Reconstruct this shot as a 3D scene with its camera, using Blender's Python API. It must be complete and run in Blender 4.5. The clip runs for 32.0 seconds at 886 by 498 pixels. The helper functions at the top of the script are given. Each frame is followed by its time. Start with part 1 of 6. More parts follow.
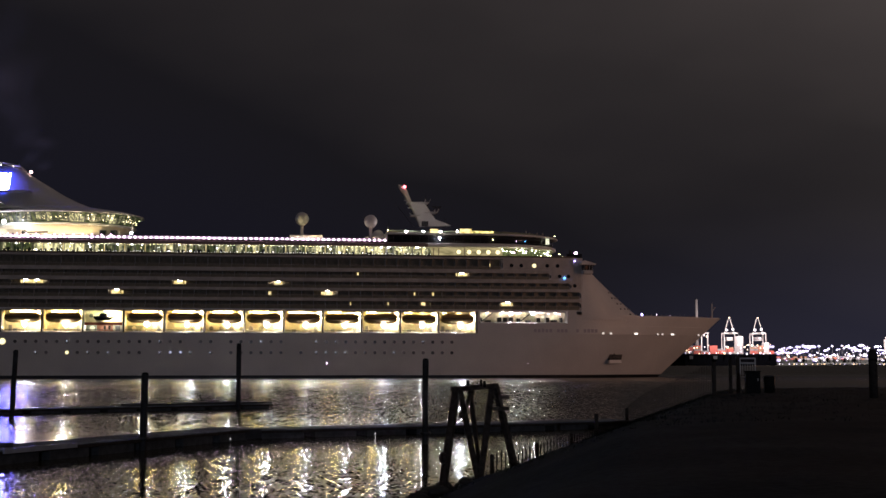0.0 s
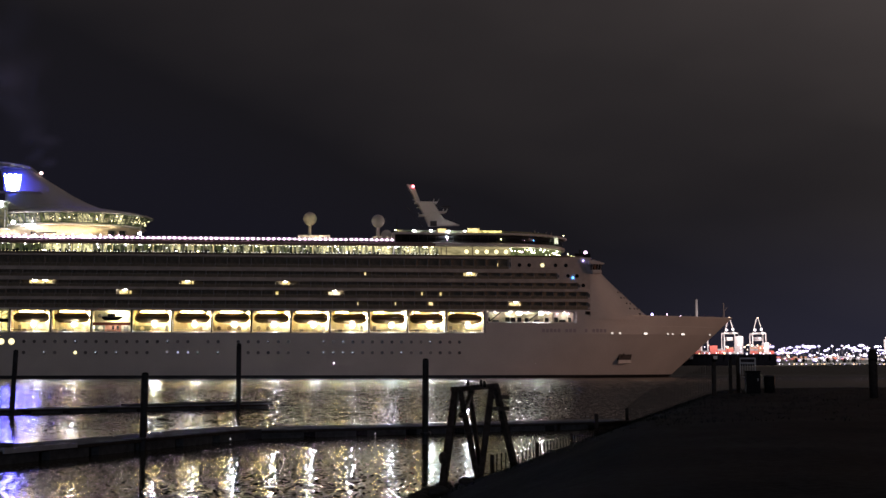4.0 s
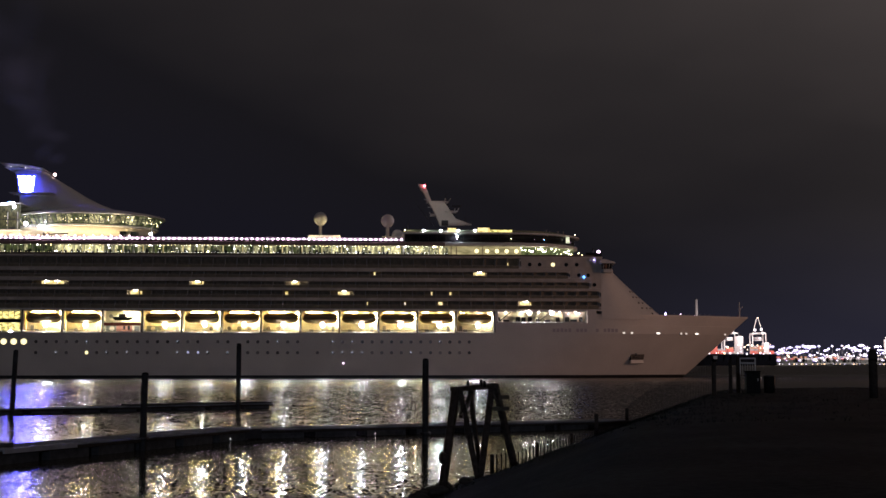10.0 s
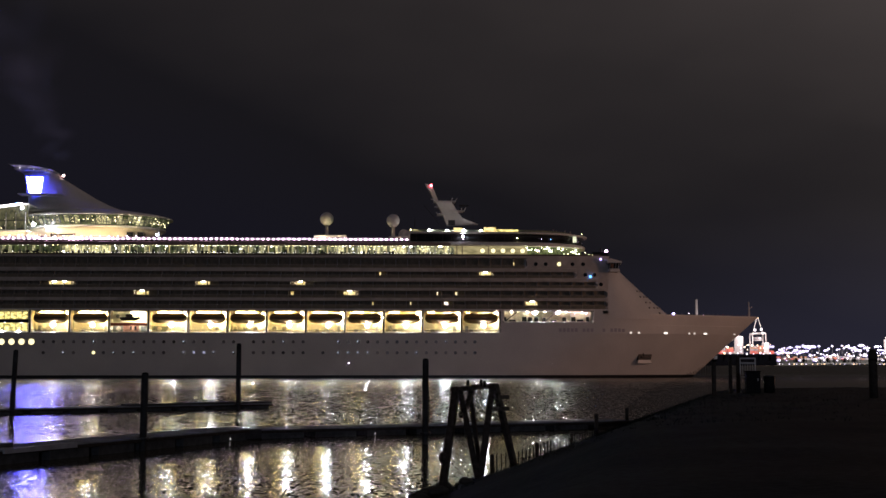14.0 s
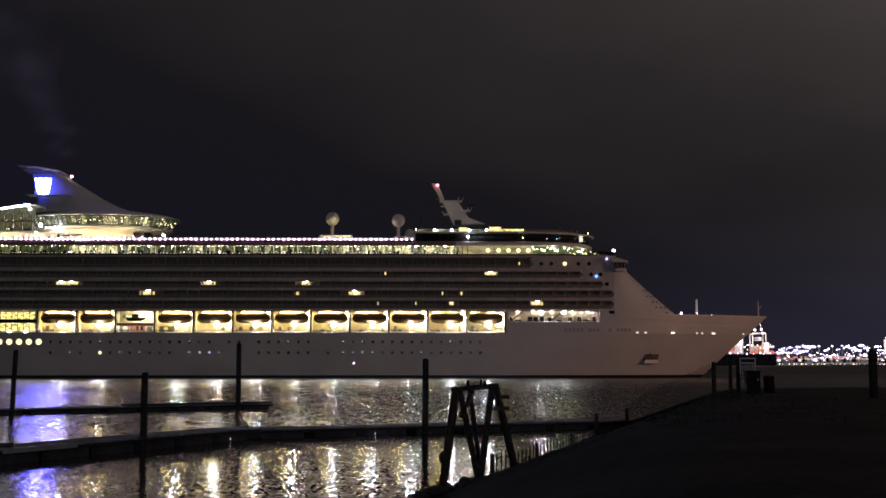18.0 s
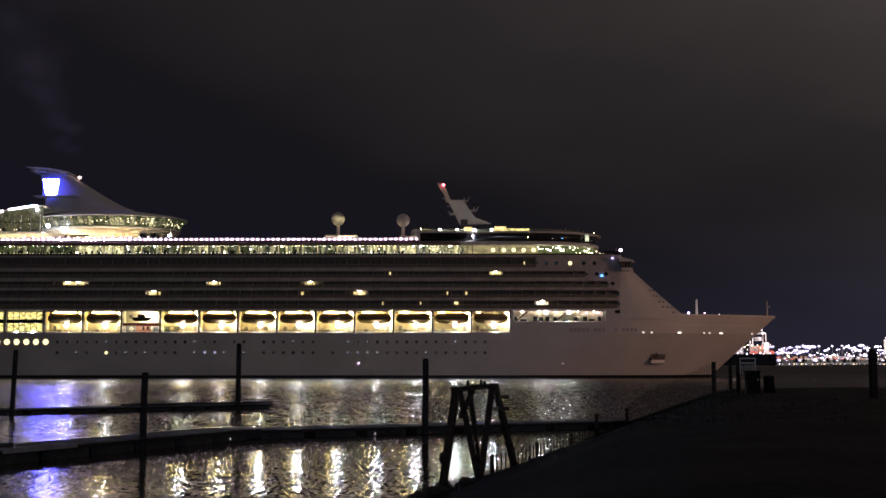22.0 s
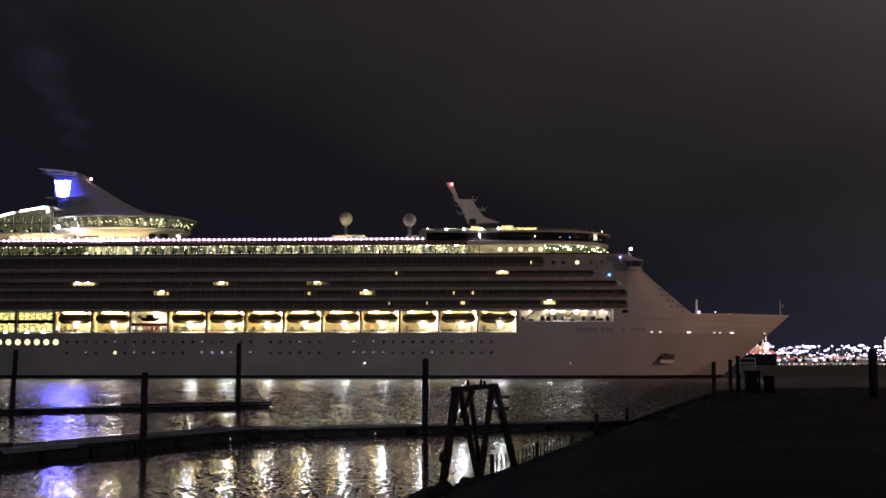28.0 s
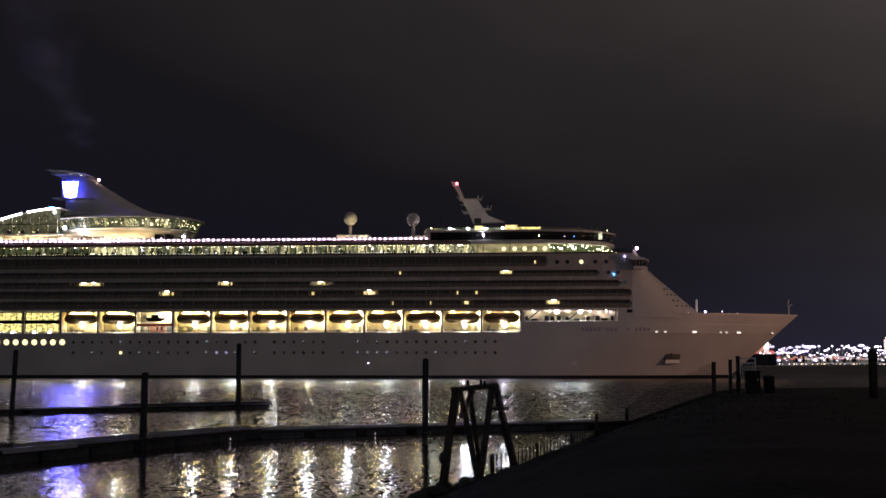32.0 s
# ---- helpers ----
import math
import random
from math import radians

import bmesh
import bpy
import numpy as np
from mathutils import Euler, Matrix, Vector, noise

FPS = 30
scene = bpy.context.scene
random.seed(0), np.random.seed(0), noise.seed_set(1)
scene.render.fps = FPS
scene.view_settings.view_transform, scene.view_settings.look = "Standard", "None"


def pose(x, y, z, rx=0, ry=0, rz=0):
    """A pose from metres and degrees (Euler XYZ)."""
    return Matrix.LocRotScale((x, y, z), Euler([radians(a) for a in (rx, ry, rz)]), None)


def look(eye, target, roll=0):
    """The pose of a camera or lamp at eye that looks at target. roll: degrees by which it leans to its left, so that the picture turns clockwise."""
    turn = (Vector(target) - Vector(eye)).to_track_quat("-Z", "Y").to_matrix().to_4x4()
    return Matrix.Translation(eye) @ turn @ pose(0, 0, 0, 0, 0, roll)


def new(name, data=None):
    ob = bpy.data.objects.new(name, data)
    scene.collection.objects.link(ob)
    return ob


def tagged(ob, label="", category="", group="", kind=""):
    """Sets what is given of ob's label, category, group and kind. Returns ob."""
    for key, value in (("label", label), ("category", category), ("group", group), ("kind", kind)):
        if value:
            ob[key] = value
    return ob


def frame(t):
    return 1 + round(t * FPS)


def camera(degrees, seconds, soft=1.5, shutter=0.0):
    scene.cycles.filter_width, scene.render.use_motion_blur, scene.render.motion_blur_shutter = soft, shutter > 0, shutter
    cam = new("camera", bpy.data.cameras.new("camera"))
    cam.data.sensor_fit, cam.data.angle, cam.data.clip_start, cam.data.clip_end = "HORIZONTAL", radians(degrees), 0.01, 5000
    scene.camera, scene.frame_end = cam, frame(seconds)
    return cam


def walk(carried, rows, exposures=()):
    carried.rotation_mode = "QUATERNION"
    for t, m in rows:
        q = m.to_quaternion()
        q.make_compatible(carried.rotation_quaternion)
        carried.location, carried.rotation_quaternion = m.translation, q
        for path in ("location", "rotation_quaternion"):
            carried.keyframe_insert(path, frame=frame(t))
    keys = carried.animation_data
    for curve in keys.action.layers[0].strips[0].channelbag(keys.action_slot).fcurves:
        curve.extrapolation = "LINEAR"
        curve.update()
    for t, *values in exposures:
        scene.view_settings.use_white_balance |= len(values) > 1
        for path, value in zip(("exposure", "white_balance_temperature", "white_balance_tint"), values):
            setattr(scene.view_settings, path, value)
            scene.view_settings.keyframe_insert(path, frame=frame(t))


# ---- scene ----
# Camera on a bank above the water, held still. Metres; x to the right, y away from the camera, z up from the water.
cam = camera(38.592, 32.0)
EYE_POSE = pose(0, 0, 4.221, 95.152, 0, 0)
walk(cam, [(0.0, EYE_POSE), (32.0, EYE_POSE)], [(0.0, 0.10), (16.0, 0.0), (32.0, -0.08)])

# ---------------------------------------------------------------- world and large lights
world = bpy.data.worlds.new("night_sky")
scene.world = world
world.use_nodes = True


def sky_nodes():
    """Overcast night sky: cloud lit by the town from below, warmer and brighter high on one side."""
    nt = world.node_tree
    n, l = nt.nodes, nt.links
    bg = n["Background"]
    tc = n.new("ShaderNodeTexCoord")
    sep = n.new("ShaderNodeSeparateXYZ")
    l.new(tc.outputs["Generated"], sep.inputs[0])
    dot = n.new("ShaderNodeVectorMath")
    dot.operation = "DOT_PRODUCT"
    dot.inputs[1].default_value = (0.36, 0.0, 1.0)
    l.new(tc.outputs["Generated"], dot.inputs[0])
    noise_tex = n.new("ShaderNodeTexNoise")
    noise_tex.inputs["Scale"].default_value = 3.2
    noise_tex.inputs["Detail"].default_value = 3.0
    stretch = n.new("ShaderNodeVectorMath")
    stretch.operation = "MULTIPLY"
    stretch.inputs[1].default_value = (1.0, 1.0, 2.6)
    l.new(tc.outputs["Generated"], stretch.inputs[0])
    l.new(stretch.outputs[0], noise_tex.inputs["Vector"])
    add = n.new("ShaderNodeMath")
    add.operation = "MULTIPLY_ADD"
    add.inputs[1].default_value = 0.16
    l.new(noise_tex.outputs["Fac"], add.inputs[0])
    l.new(dot.outputs["Value"], add.inputs[2])
    ramp = n.new("ShaderNodeValToRGB")
    e = ramp.color_ramp.elements
    e[0].position, e[0].color = 0.06, (0.0078, 0.0075, 0.0132, 1)
    e[1].position, e[1].color = 0.49, (0.052, 0.0430, 0.0420, 1)
    m = ramp.color_ramp.elements.new(0.22)
    m.color = (0.0088, 0.0080, 0.0102, 1)
    m2 = ramp.color_ramp.elements.new(0.35)
    m2.color = (0.0225, 0.0192, 0.0200, 1)
    l.new(add.outputs[0], ramp.inputs[0])
    low = n.new("ShaderNodeMapRange")
    low.interpolation_type = "SMOOTHSTEP"
    low.inputs["From Min"].default_value, low.inputs["From Max"].default_value = 0.14, 0.0
    l.new(sep.outputs["Z"], low.inputs["Value"])
    side = n.new("ShaderNodeMapRange")
    side.interpolation_type = "SMOOTHSTEP"
    side.inputs["From Min"].default_value, side.inputs["From Max"].default_value = 0.02, 0.34
    l.new(sep.outputs["X"], side.inputs["Value"])
    mul = n.new("ShaderNodeMath")
    mul.operation = "MULTIPLY"
    l.new(low.outputs[0], mul.inputs[0])
    l.new(side.outputs[0], mul.inputs[1])
    glow = n.new("ShaderNodeVectorMath")
    glow.operation = "SCALE"
    glow.inputs[0].default_value = (0.010, 0.010, 0.020)
    l.new(mul.outputs[0], glow.inputs["Scale"])
    both = n.new("ShaderNodeVectorMath")
    both.operation = "ADD"
    l.new(ramp.outputs[0], both.inputs[0])
    l.new(glow.outputs[0], both.inputs[1])
    l.new(both.outputs[0], bg.inputs["Color"])
    bg.inputs["Strength"].default_value = 1.0


sky_nodes()


def shore_fill_light(name, eye, watts, color, radius):
    lamp = bpy.data.lights.new(name, "POINT")
    lamp.energy, lamp.color, lamp.shadow_soft_size = watts, color, radius
    ob = new(name, lamp)
    ob.matrix_world = pose(*eye)
    return ob


# unseen town quay lamps, added to light the ship; then the container port's floodlights
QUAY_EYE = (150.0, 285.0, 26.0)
shore_fill_light("quay_floodlight", QUAY_EYE, 83000, (1.0, 0.52, 0.34), 1.2)
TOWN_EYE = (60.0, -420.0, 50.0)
shore_fill_light("town_fill_light", TOWN_EYE, 525000, (0.62, 0.72, 1.0), 1.5)
for px, py, pz, w in ((440, 1956, 75, 2.7e5), (510, 1956, 75, 2.7e5), (620, 2036, 60, 2.4e5), (700, 2036, 60, 2.4e5)):
    lamp = bpy.data.lights.new("port_floodlight", "AREA")
    lamp.energy, lamp.color, lamp.size = w, (1.0, 0.86, 0.85), 8.0
    new("port_floodlight", lamp).matrix_world = look((px, py, pz), (px, py + 75, 22))

# ---------------------------------------------------------------- materials


def material(name, color, rough=0.5, metal=0.0, emit=None, power=0.0, grain=0.0, scale=8.0, bump=0.0, stain=0.0, stain_scale=0.5, coat=0.0, per_object=0.0, spec=0.5):
    """Principled material with two scales of variation: fine grain and broad stains, and a fine relief."""
    mat = bpy.data.materials.new(name)
    mat.use_nodes = True
    nt = mat.node_tree
    n, l = nt.nodes, nt.links
    b = n["Principled BSDF"]
    b.inputs["Base Color"].default_value = (*color, 1)
    b.inputs["Roughness"].default_value = rough
    b.inputs["Metallic"].default_value = metal
    b.inputs["Coat Weight"].default_value = coat
    b.inputs["Specular IOR Level"].default_value = spec
    if emit:
        b.inputs["Emission Color"].default_value = (*emit, 1)
        b.inputs["Emission Strength"].default_value = power
    tc = n.new("ShaderNodeTexCoord")
    last = None
    if grain or stain:
        rgb = n.new("ShaderNodeRGB")
        rgb.outputs[0].default_value = (*color, 1)
        last = rgb.outputs[0]
        for amount, sc, detail in ((grain, scale, 4.0), (stain, stain_scale, 3.0)):
            if not amount:
                continue
            t = n.new("ShaderNodeTexNoise")
            t.inputs["Scale"].default_value, t.inputs["Detail"].default_value = sc, detail
            l.new(tc.outputs["Object"], t.inputs["Vector"])
            r = n.new("ShaderNodeMapRange")
            r.inputs["From Min"].default_value, r.inputs["From Max"].default_value = 0.3, 0.7
            r.inputs["To Min"].default_value, r.inputs["To Max"].default_value = 1 - amount, 1 + amount * 0.5
            l.new(t.outputs["Fac"], r.inputs["Value"])
            mul = n.new("ShaderNodeVectorMath")
            mul.operation = "SCALE"
            l.new(last, mul.inputs[0])
            l.new(r.outputs[0], mul.inputs["Scale"])
            last = mul.outputs[0]
    if per_object and last:
        info = n.new("ShaderNodeObjectInfo")
        r = n.new("ShaderNodeMapRange")
        r.inputs["To Min"].default_value, r.inputs["To Max"].default_value = 1 - per_object, 1 + per_object
        l.new(info.outputs["Random"], r.inputs["Value"])
        mul = n.new("ShaderNodeVectorMath")
        mul.operation = "SCALE"
        l.new(last, mul.inputs[0])
        l.new(r.outputs[0], mul.inputs["Scale"])
        last = mul.outputs[0]
    if last:
        l.new(last, b.inputs["Base Color"])
    if bump:
        t = n.new("ShaderNodeTexNoise")
        t.inputs["Scale"].default_value, t.inputs["Detail"].default_value = scale * 2, 3.0
        l.new(tc.outputs["Object"], t.inputs["Vector"])
        bn = n.new("ShaderNodeBump")
        bn.inputs["Strength"].default_value, bn.inputs["Distance"].default_value = bump, 0.02
        l.new(t.outputs["Fac"], bn.inputs["Height"])
        l.new(bn.outputs[0], b.inputs["Normal"])
    return mat


def interior(name, low, high, power, sx, sz, detail=2.0, lo=0.36, hi=0.66):
    """A lit room behind glass: lamps and furnishings blur into patches of light of uneven colour."""
    mat = bpy.data.materials.new(name)
    mat.use_nodes = True
    n, l = mat.node_tree.nodes, mat.node_tree.links
    b = n["Principled BSDF"]
    b.inputs["Base Color"].default_value = (0.03, 0.035, 0.03, 1)
    b.inputs["Roughness"].default_value = 0.1
    tc = n.new("ShaderNodeTexCoord")
    mp = n.new("ShaderNodeMapping")
    mp.inputs["Scale"].default_value = (sx, sx, sz)
    l.new(tc.outputs["Object"], mp.inputs["Vector"])
    t = n.new("ShaderNodeTexNoise")
    t.inputs["Scale"].default_value, t.inputs["Detail"].default_value = 1.0, detail
    l.new(mp.outputs[0], t.inputs["Vector"])
    ramp = n.new("ShaderNodeValToRGB")
    e = ramp.color_ramp.elements
    e[0].position, e[0].color = lo, (*low, 1)
    e[1].position, e[1].color = hi, (*high, 1)
    l.new(t.outputs["Fac"], ramp.inputs[0])
    l.new(ramp.outputs[0], b.inputs["Emission Color"])
    b.inputs["Emission Strength"].default_value = power
    return mat


def water_material():
    """Harbour water: wind ripples too small for the sheet are slopes of the surface; finer ones still are gloss."""
    mat = bpy.data.materials.new("harbour_water")
    mat.use_nodes = True
    n, l = mat.node_tree.nodes, mat.node_tree.links
    b = n["Principled BSDF"]
    b.inputs["Base Color"].default_value = (0.038, 0.032, 0.014, 1)
    b.inputs["IOR"].default_value = 1.33
    tc = n.new("ShaderNodeTexCoord")
    sep = n.new("ShaderNodeSeparateXYZ")
    l.new(tc.outputs["Object"], sep.inputs[0])

    def by_distance(stops):
        """A value that glides between (y, value) stops, from the sheltered basin out to open water."""
        last = None
        for (y0, v0), (y1, v1) in zip(stops, stops[1:]):
            r = n.new("ShaderNodeMapRange")
            r.inputs["From Min"].default_value, r.inputs["From Max"].default_value = y0, y1
            r.inputs["To Min"].default_value, r.inputs["To Max"].default_value = (v0 if last is None else 0.0), (v1 if last is None else v1 - v0)
            l.new(sep.outputs["Y"], r.inputs["Value"])
            if last is None:
                last = r.outputs[0]
            else:
                add = n.new("ShaderNodeMath")
                l.new(last, add.inputs[0])
                l.new(r.outputs[0], add.inputs[1])
                last = add.outputs[0]
        return last

    geo = n.new("ShaderNodeNewGeometry")
    total = geo.outputs["Normal"]
    for (sx, sy), detail, across, stops in RIPPLES:
        mp = n.new("ShaderNodeMapping")
        mp.inputs["Scale"].default_value = (sx, sy, 1.0)
        mp.inputs["Rotation"].default_value = (0, 0, radians(8))
        l.new(tc.outputs["Object"], mp.inputs["Vector"])
        t = n.new("ShaderNodeTexNoise")
        t.inputs["Scale"].default_value, t.inputs["Detail"].default_value = 1.0, detail
        l.new(mp.outputs[0], t.inputs["Vector"])
        sub = n.new("ShaderNodeVectorMath")
        sub.operation = "SUBTRACT"
        sub.inputs[1].default_value = (0.5, 0.5, 0.5)
        l.new(t.outputs["Color"], sub.inputs[0])
        flat = n.new("ShaderNodeVectorMath")
        flat.operation = "MULTIPLY"
        flat.inputs[1].default_value = (across, 1.0, 0)
        l.new(sub.outputs[0], flat.inputs[0])
        grow = n.new("ShaderNodeVectorMath")
        grow.operation = "SCALE"
        l.new(flat.outputs[0], grow.inputs[0])
        l.new(by_distance(stops), grow.inputs["Scale"])
        join = n.new("ShaderNodeVectorMath")
        join.operation = "ADD"
        l.new(total, join.inputs[0])
        l.new(grow.outputs[0], join.inputs[1])
        total = join.outputs[0]
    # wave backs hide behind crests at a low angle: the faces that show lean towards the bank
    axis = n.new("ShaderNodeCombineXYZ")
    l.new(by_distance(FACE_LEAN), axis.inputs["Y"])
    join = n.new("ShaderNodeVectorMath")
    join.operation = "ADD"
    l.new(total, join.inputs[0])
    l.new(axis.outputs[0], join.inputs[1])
    nm = n.new("ShaderNodeVectorMath")
    nm.operation = "NORMALIZE"
    l.new(join.outputs[0], nm.inputs[0])
    l.new(nm.outputs[0], b.inputs["Normal"])
    l.new(by_distance(WATER_GLOSS), b.inputs["Roughness"])
    return mat


# ripples: how often along x and y in a metre, detail, slope across the view, slope by distance
RIPPLES = (((9.0, 3.3), 2.0, 0.6, ((58.0, 0.30), (72.0, 0.37), (88.0, 0.70), (170.0, 0.0))),
           ((4.2, 1.5), 2.0, 0.6, ((66.0, 0.06), (86.0, 0.70), (170.0, 0.60), (260.0, 0.15))),
           ((1.4, 0.5), 2.0, 1.4, ((130.0, 0.0), (190.0, 0.40), (250.0, 0.33), (292.0, 0.36), (308.0, 0.20), (320.0, 0.06), (352.0, 0.06), (390.0, 0.30), (520.0, 0.7))))
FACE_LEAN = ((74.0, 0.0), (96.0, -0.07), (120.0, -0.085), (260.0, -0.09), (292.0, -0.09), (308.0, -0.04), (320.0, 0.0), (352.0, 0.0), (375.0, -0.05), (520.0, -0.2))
WATER_GLOSS = ((52.0, 0.12), (78.0, 0.14), (100.0, 0.17), (180.0, 0.24), (292.0, 0.25), (308.0, 0.22), (352.0, 0.22), (380.0, 0.24), (520.0, 0.30))
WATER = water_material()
PAINT = material("ship_white_paint", (0.76, 0.75, 0.74), 0.38, grain=0.05, scale=3.0, stain=0.10, stain_scale=0.09, bump=0.05)
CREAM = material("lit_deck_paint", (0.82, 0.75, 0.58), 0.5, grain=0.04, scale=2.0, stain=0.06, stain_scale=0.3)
BOOT = material("boot_top_paint", (0.018, 0.018, 0.024), 0.45, grain=0.3, scale=1.0, stain=0.3)
DECK = material("deck_covering", (0.16, 0.13, 0.10), 0.7, grain=0.2, scale=3.0, stain=0.2)
STEEL_DARK = material("dark_steel", (0.05, 0.05, 0.055), 0.5, metal=0.3, grain=0.2, scale=4.0)
GREY = material("grey_steel", (0.32, 0.31, 0.30), 0.5, grain=0.15, scale=3.0)
GLASS_DARK = material("tinted_glass", (0.02, 0.022, 0.026), 0.10, grain=0.2, scale=0.3)
CURTAIN = material("curtained_glass", (0.38, 0.33, 0.25), 0.6, grain=0.25, scale=1.2, stain=0.4, stain_scale=0.35, spec=0.15)
BALUSTRADE = material("balustrade_glass", (0.24, 0.22, 0.17), 0.5, grain=0.2, scale=0.4, spec=0.2)
# ship's white darkened; on the forward walls the darkening stands for shade
SLAB_EDGE = material("darkened_white_paint", (0.61, 0.57, 0.53), 0.5, grain=0.1, scale=1.0, stain=0.25, stain_scale=0.2)
RAIL = material("rail_paint", (0.62, 0.61, 0.60), 0.4, grain=0.05)
BOAT_ORANGE = material("lifeboat_fibreglass", (0.27, 0.185, 0.075), 0.5, grain=0.1, scale=1.2, stain=0.15)
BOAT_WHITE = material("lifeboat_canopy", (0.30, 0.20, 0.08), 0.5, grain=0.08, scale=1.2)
LETTER = material("letter_paint", (0.54, 0.51, 0.57), 0.5, grain=0.1)
SAGE = material("sage_paint", (0.30, 0.32, 0.25), 0.5, grain=0.1)
STORE_RED = material("faded_red_paint", (0.62, 0.30, 0.20), 0.5, grain=0.15)
STORE_FILL = material("store_fill_strip", (0.9, 0.9, 0.85), 0.4, emit=(1.0, 0.92, 0.78), power=60)
RED_PAINT = material("red_paint", (0.5, 0.05, 0.03), 0.45, grain=0.1)
FLOOD = material("floodlamp", (0.9, 0.9, 0.85), 0.4, emit=(0.80, 0.86, 1.0), power=860)
WALL_LAMP = material("wall_lamp", (0.9, 0.85, 0.7), 0.4, emit=(1.0, 0.86, 0.50), power=2600)
BAY_STRIP = material("bay_striplight", (0.9, 0.85, 0.7), 0.4, emit=(1.0, 0.76, 0.26), power=46)
COOL_FLOOD = material("cool_floodlamp", (0.9, 0.9, 0.9), 0.4, emit=(0.95, 0.92, 1.0), power=160)
LOUNGE_FLOOD = material("lounge_door_lamp", (0.9, 0.9, 0.9), 0.4, emit=(0.72, 0.80, 1.0), power=26)
BULB = material("deck_bulb", (0.9, 0.9, 0.9), 0.4, emit=(1.0, 0.66, 1.0), power=10)
LIDO_BULB = material("lido_bulb", (0.9, 0.9, 0.9), 0.4, emit=(0.95, 0.92, 0.9), power=7)
STAIR_LIGHT = interior("stair_light", (0.45, 0.50, 0.30), (1.0, 1.0, 0.75), 1.2, 1.5, 1.5)
LOUNGE_LAMP = material("lounge_lamp", (0.9, 0.85, 0.6), 0.4, emit=(1.0, 0.86, 0.5), power=5)
GREEN_BULB = material("cool_green_bulb", (0.85, 0.9, 0.85), 0.4, emit=(0.90, 1.0, 0.66), power=14)
WARM_BULB = material("warm_bulb", (0.9, 0.9, 0.8), 0.4, emit=(1.0, 0.82, 0.42), power=20)
DECK_FLOOD = material("deck_floodlamp", (0.9, 0.85, 0.7), 0.4, emit=(1.0, 0.76, 0.44), power=150)
MOOR_LAMP = material("mooring_deck_lamp", (0.9, 0.88, 0.8), 0.4, emit=(0.98, 0.96, 1.0), power=750)
MOOR_CEILING = material("mooring_ceiling_lamp", (0.9, 0.88, 0.8), 0.4, emit=(1.0, 0.90, 0.70), power=170)
BALCONY_LAMP = material("balcony_lamp", (0.9, 0.9, 0.85), 0.4, emit=(1.0, 0.93, 0.80), power=34)
MARKER = material("marker_lamp", (0.9, 0.9, 0.9), 0.4, emit=(1.0, 0.95, 0.95), power=3)
RED_LAMP = material("red_lamp", (0.8, 0.1, 0.1), 0.4, emit=(1.0, 0.12, 0.16), power=12)
VIOLET_LAMP = material("violet_lamp", (0.6, 0.5, 0.9), 0.4, emit=(0.5, 0.42, 1.0), power=8)
BLUE_LAMP = material("blue_lamp", (0.1, 0.3, 0.9), 0.4, emit=(0.1, 0.35, 1.0), power=6)
SIGN = material("illuminated_sign", (0.5, 0.6, 1.0), 0.4, emit=(0.10, 0.095, 1.0), power=250.0)
SIGN_BLOOM = material("emblem_bloom", (0.2, 0.2, 1.0), 0.4, emit=(0.03, 0.05, 1.0), power=6.0)
PORTLIT = material("lit_porthole", (0.8, 0.7, 0.5), 0.3, emit=(1.0, 0.86, 0.45), power=1.7)
# for a cream wall under lamps: the lamplight is given as emission
LOUNGE_GLOW = interior("lounge_wall_glow", (0.34, 0.29, 0.14), (0.80, 0.66, 0.34), 0.6, 0.35, 1.0, 2.0)
DINING = interior("dining_interior", (0.12, 0.12, 0.03), (1.0, 0.80, 0.28), 2.2, 0.9, 1.8, 3.0)
ROOM_DARK = interior("room_dark", (0.004, 0.006, 0.004), (0.05, 0.06, 0.02), 1.6, 0.9, 1.1, 2.0)
ROOM_DIM = interior("room_dim", (0.022, 0.026, 0.013), (0.42, 0.40, 0.22), 1.0, 2.8, 3.0, 3.0, 0.46, 0.70)
ROOM_MID = interior("room_mid", (0.10, 0.10, 0.05), (1.0, 0.92, 0.50), 1.0, 2.2, 2.4, 3.0, 0.44, 0.70)
ROOM_BRIGHT = interior("room_bright", (0.30, 0.28, 0.13), (1.2, 1.08, 0.62), 1.3, 1.8, 2.0, 3.0, 0.42, 0.68)
ROOM_LIT = interior("room_lit", (0.46, 0.44, 0.20), (1.15, 1.05, 0.58), 1.15, 0.8, 0.9, 2.0)
CABIN = interior("cabin_interior", (0.5, 0.36, 0.1), (1.0, 0.80, 0.4), 1.6, 1.0, 1.0)
TIMBER = material("tarred_timber", (0.06, 0.05, 0.043), 0.85, grain=0.4, scale=6.0, stain=0.3, bump=0.5, spec=0.08)
PILE = material("steel_pile", (0.05, 0.05, 0.052), 0.7, grain=0.3, scale=3.0, stain=0.4, bump=0.3, spec=0.08)
PONTOON = material("pontoon_concrete", (0.09, 0.09, 0.09), 0.85, grain=0.3, scale=3.0, stain=0.3, bump=0.4, spec=0.08)
PLANK = material("pontoon_decking", (0.22, 0.235, 0.26), 0.8, grain=0.3, scale=4.0, stain=0.3, per_object=0.2, spec=0.08)
PALE = material("pale_plate", (0.36, 0.37, 0.40), 0.55, grain=0.15, scale=2.0, stain=0.2)
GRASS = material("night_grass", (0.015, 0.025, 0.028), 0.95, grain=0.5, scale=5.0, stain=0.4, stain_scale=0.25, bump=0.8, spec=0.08)
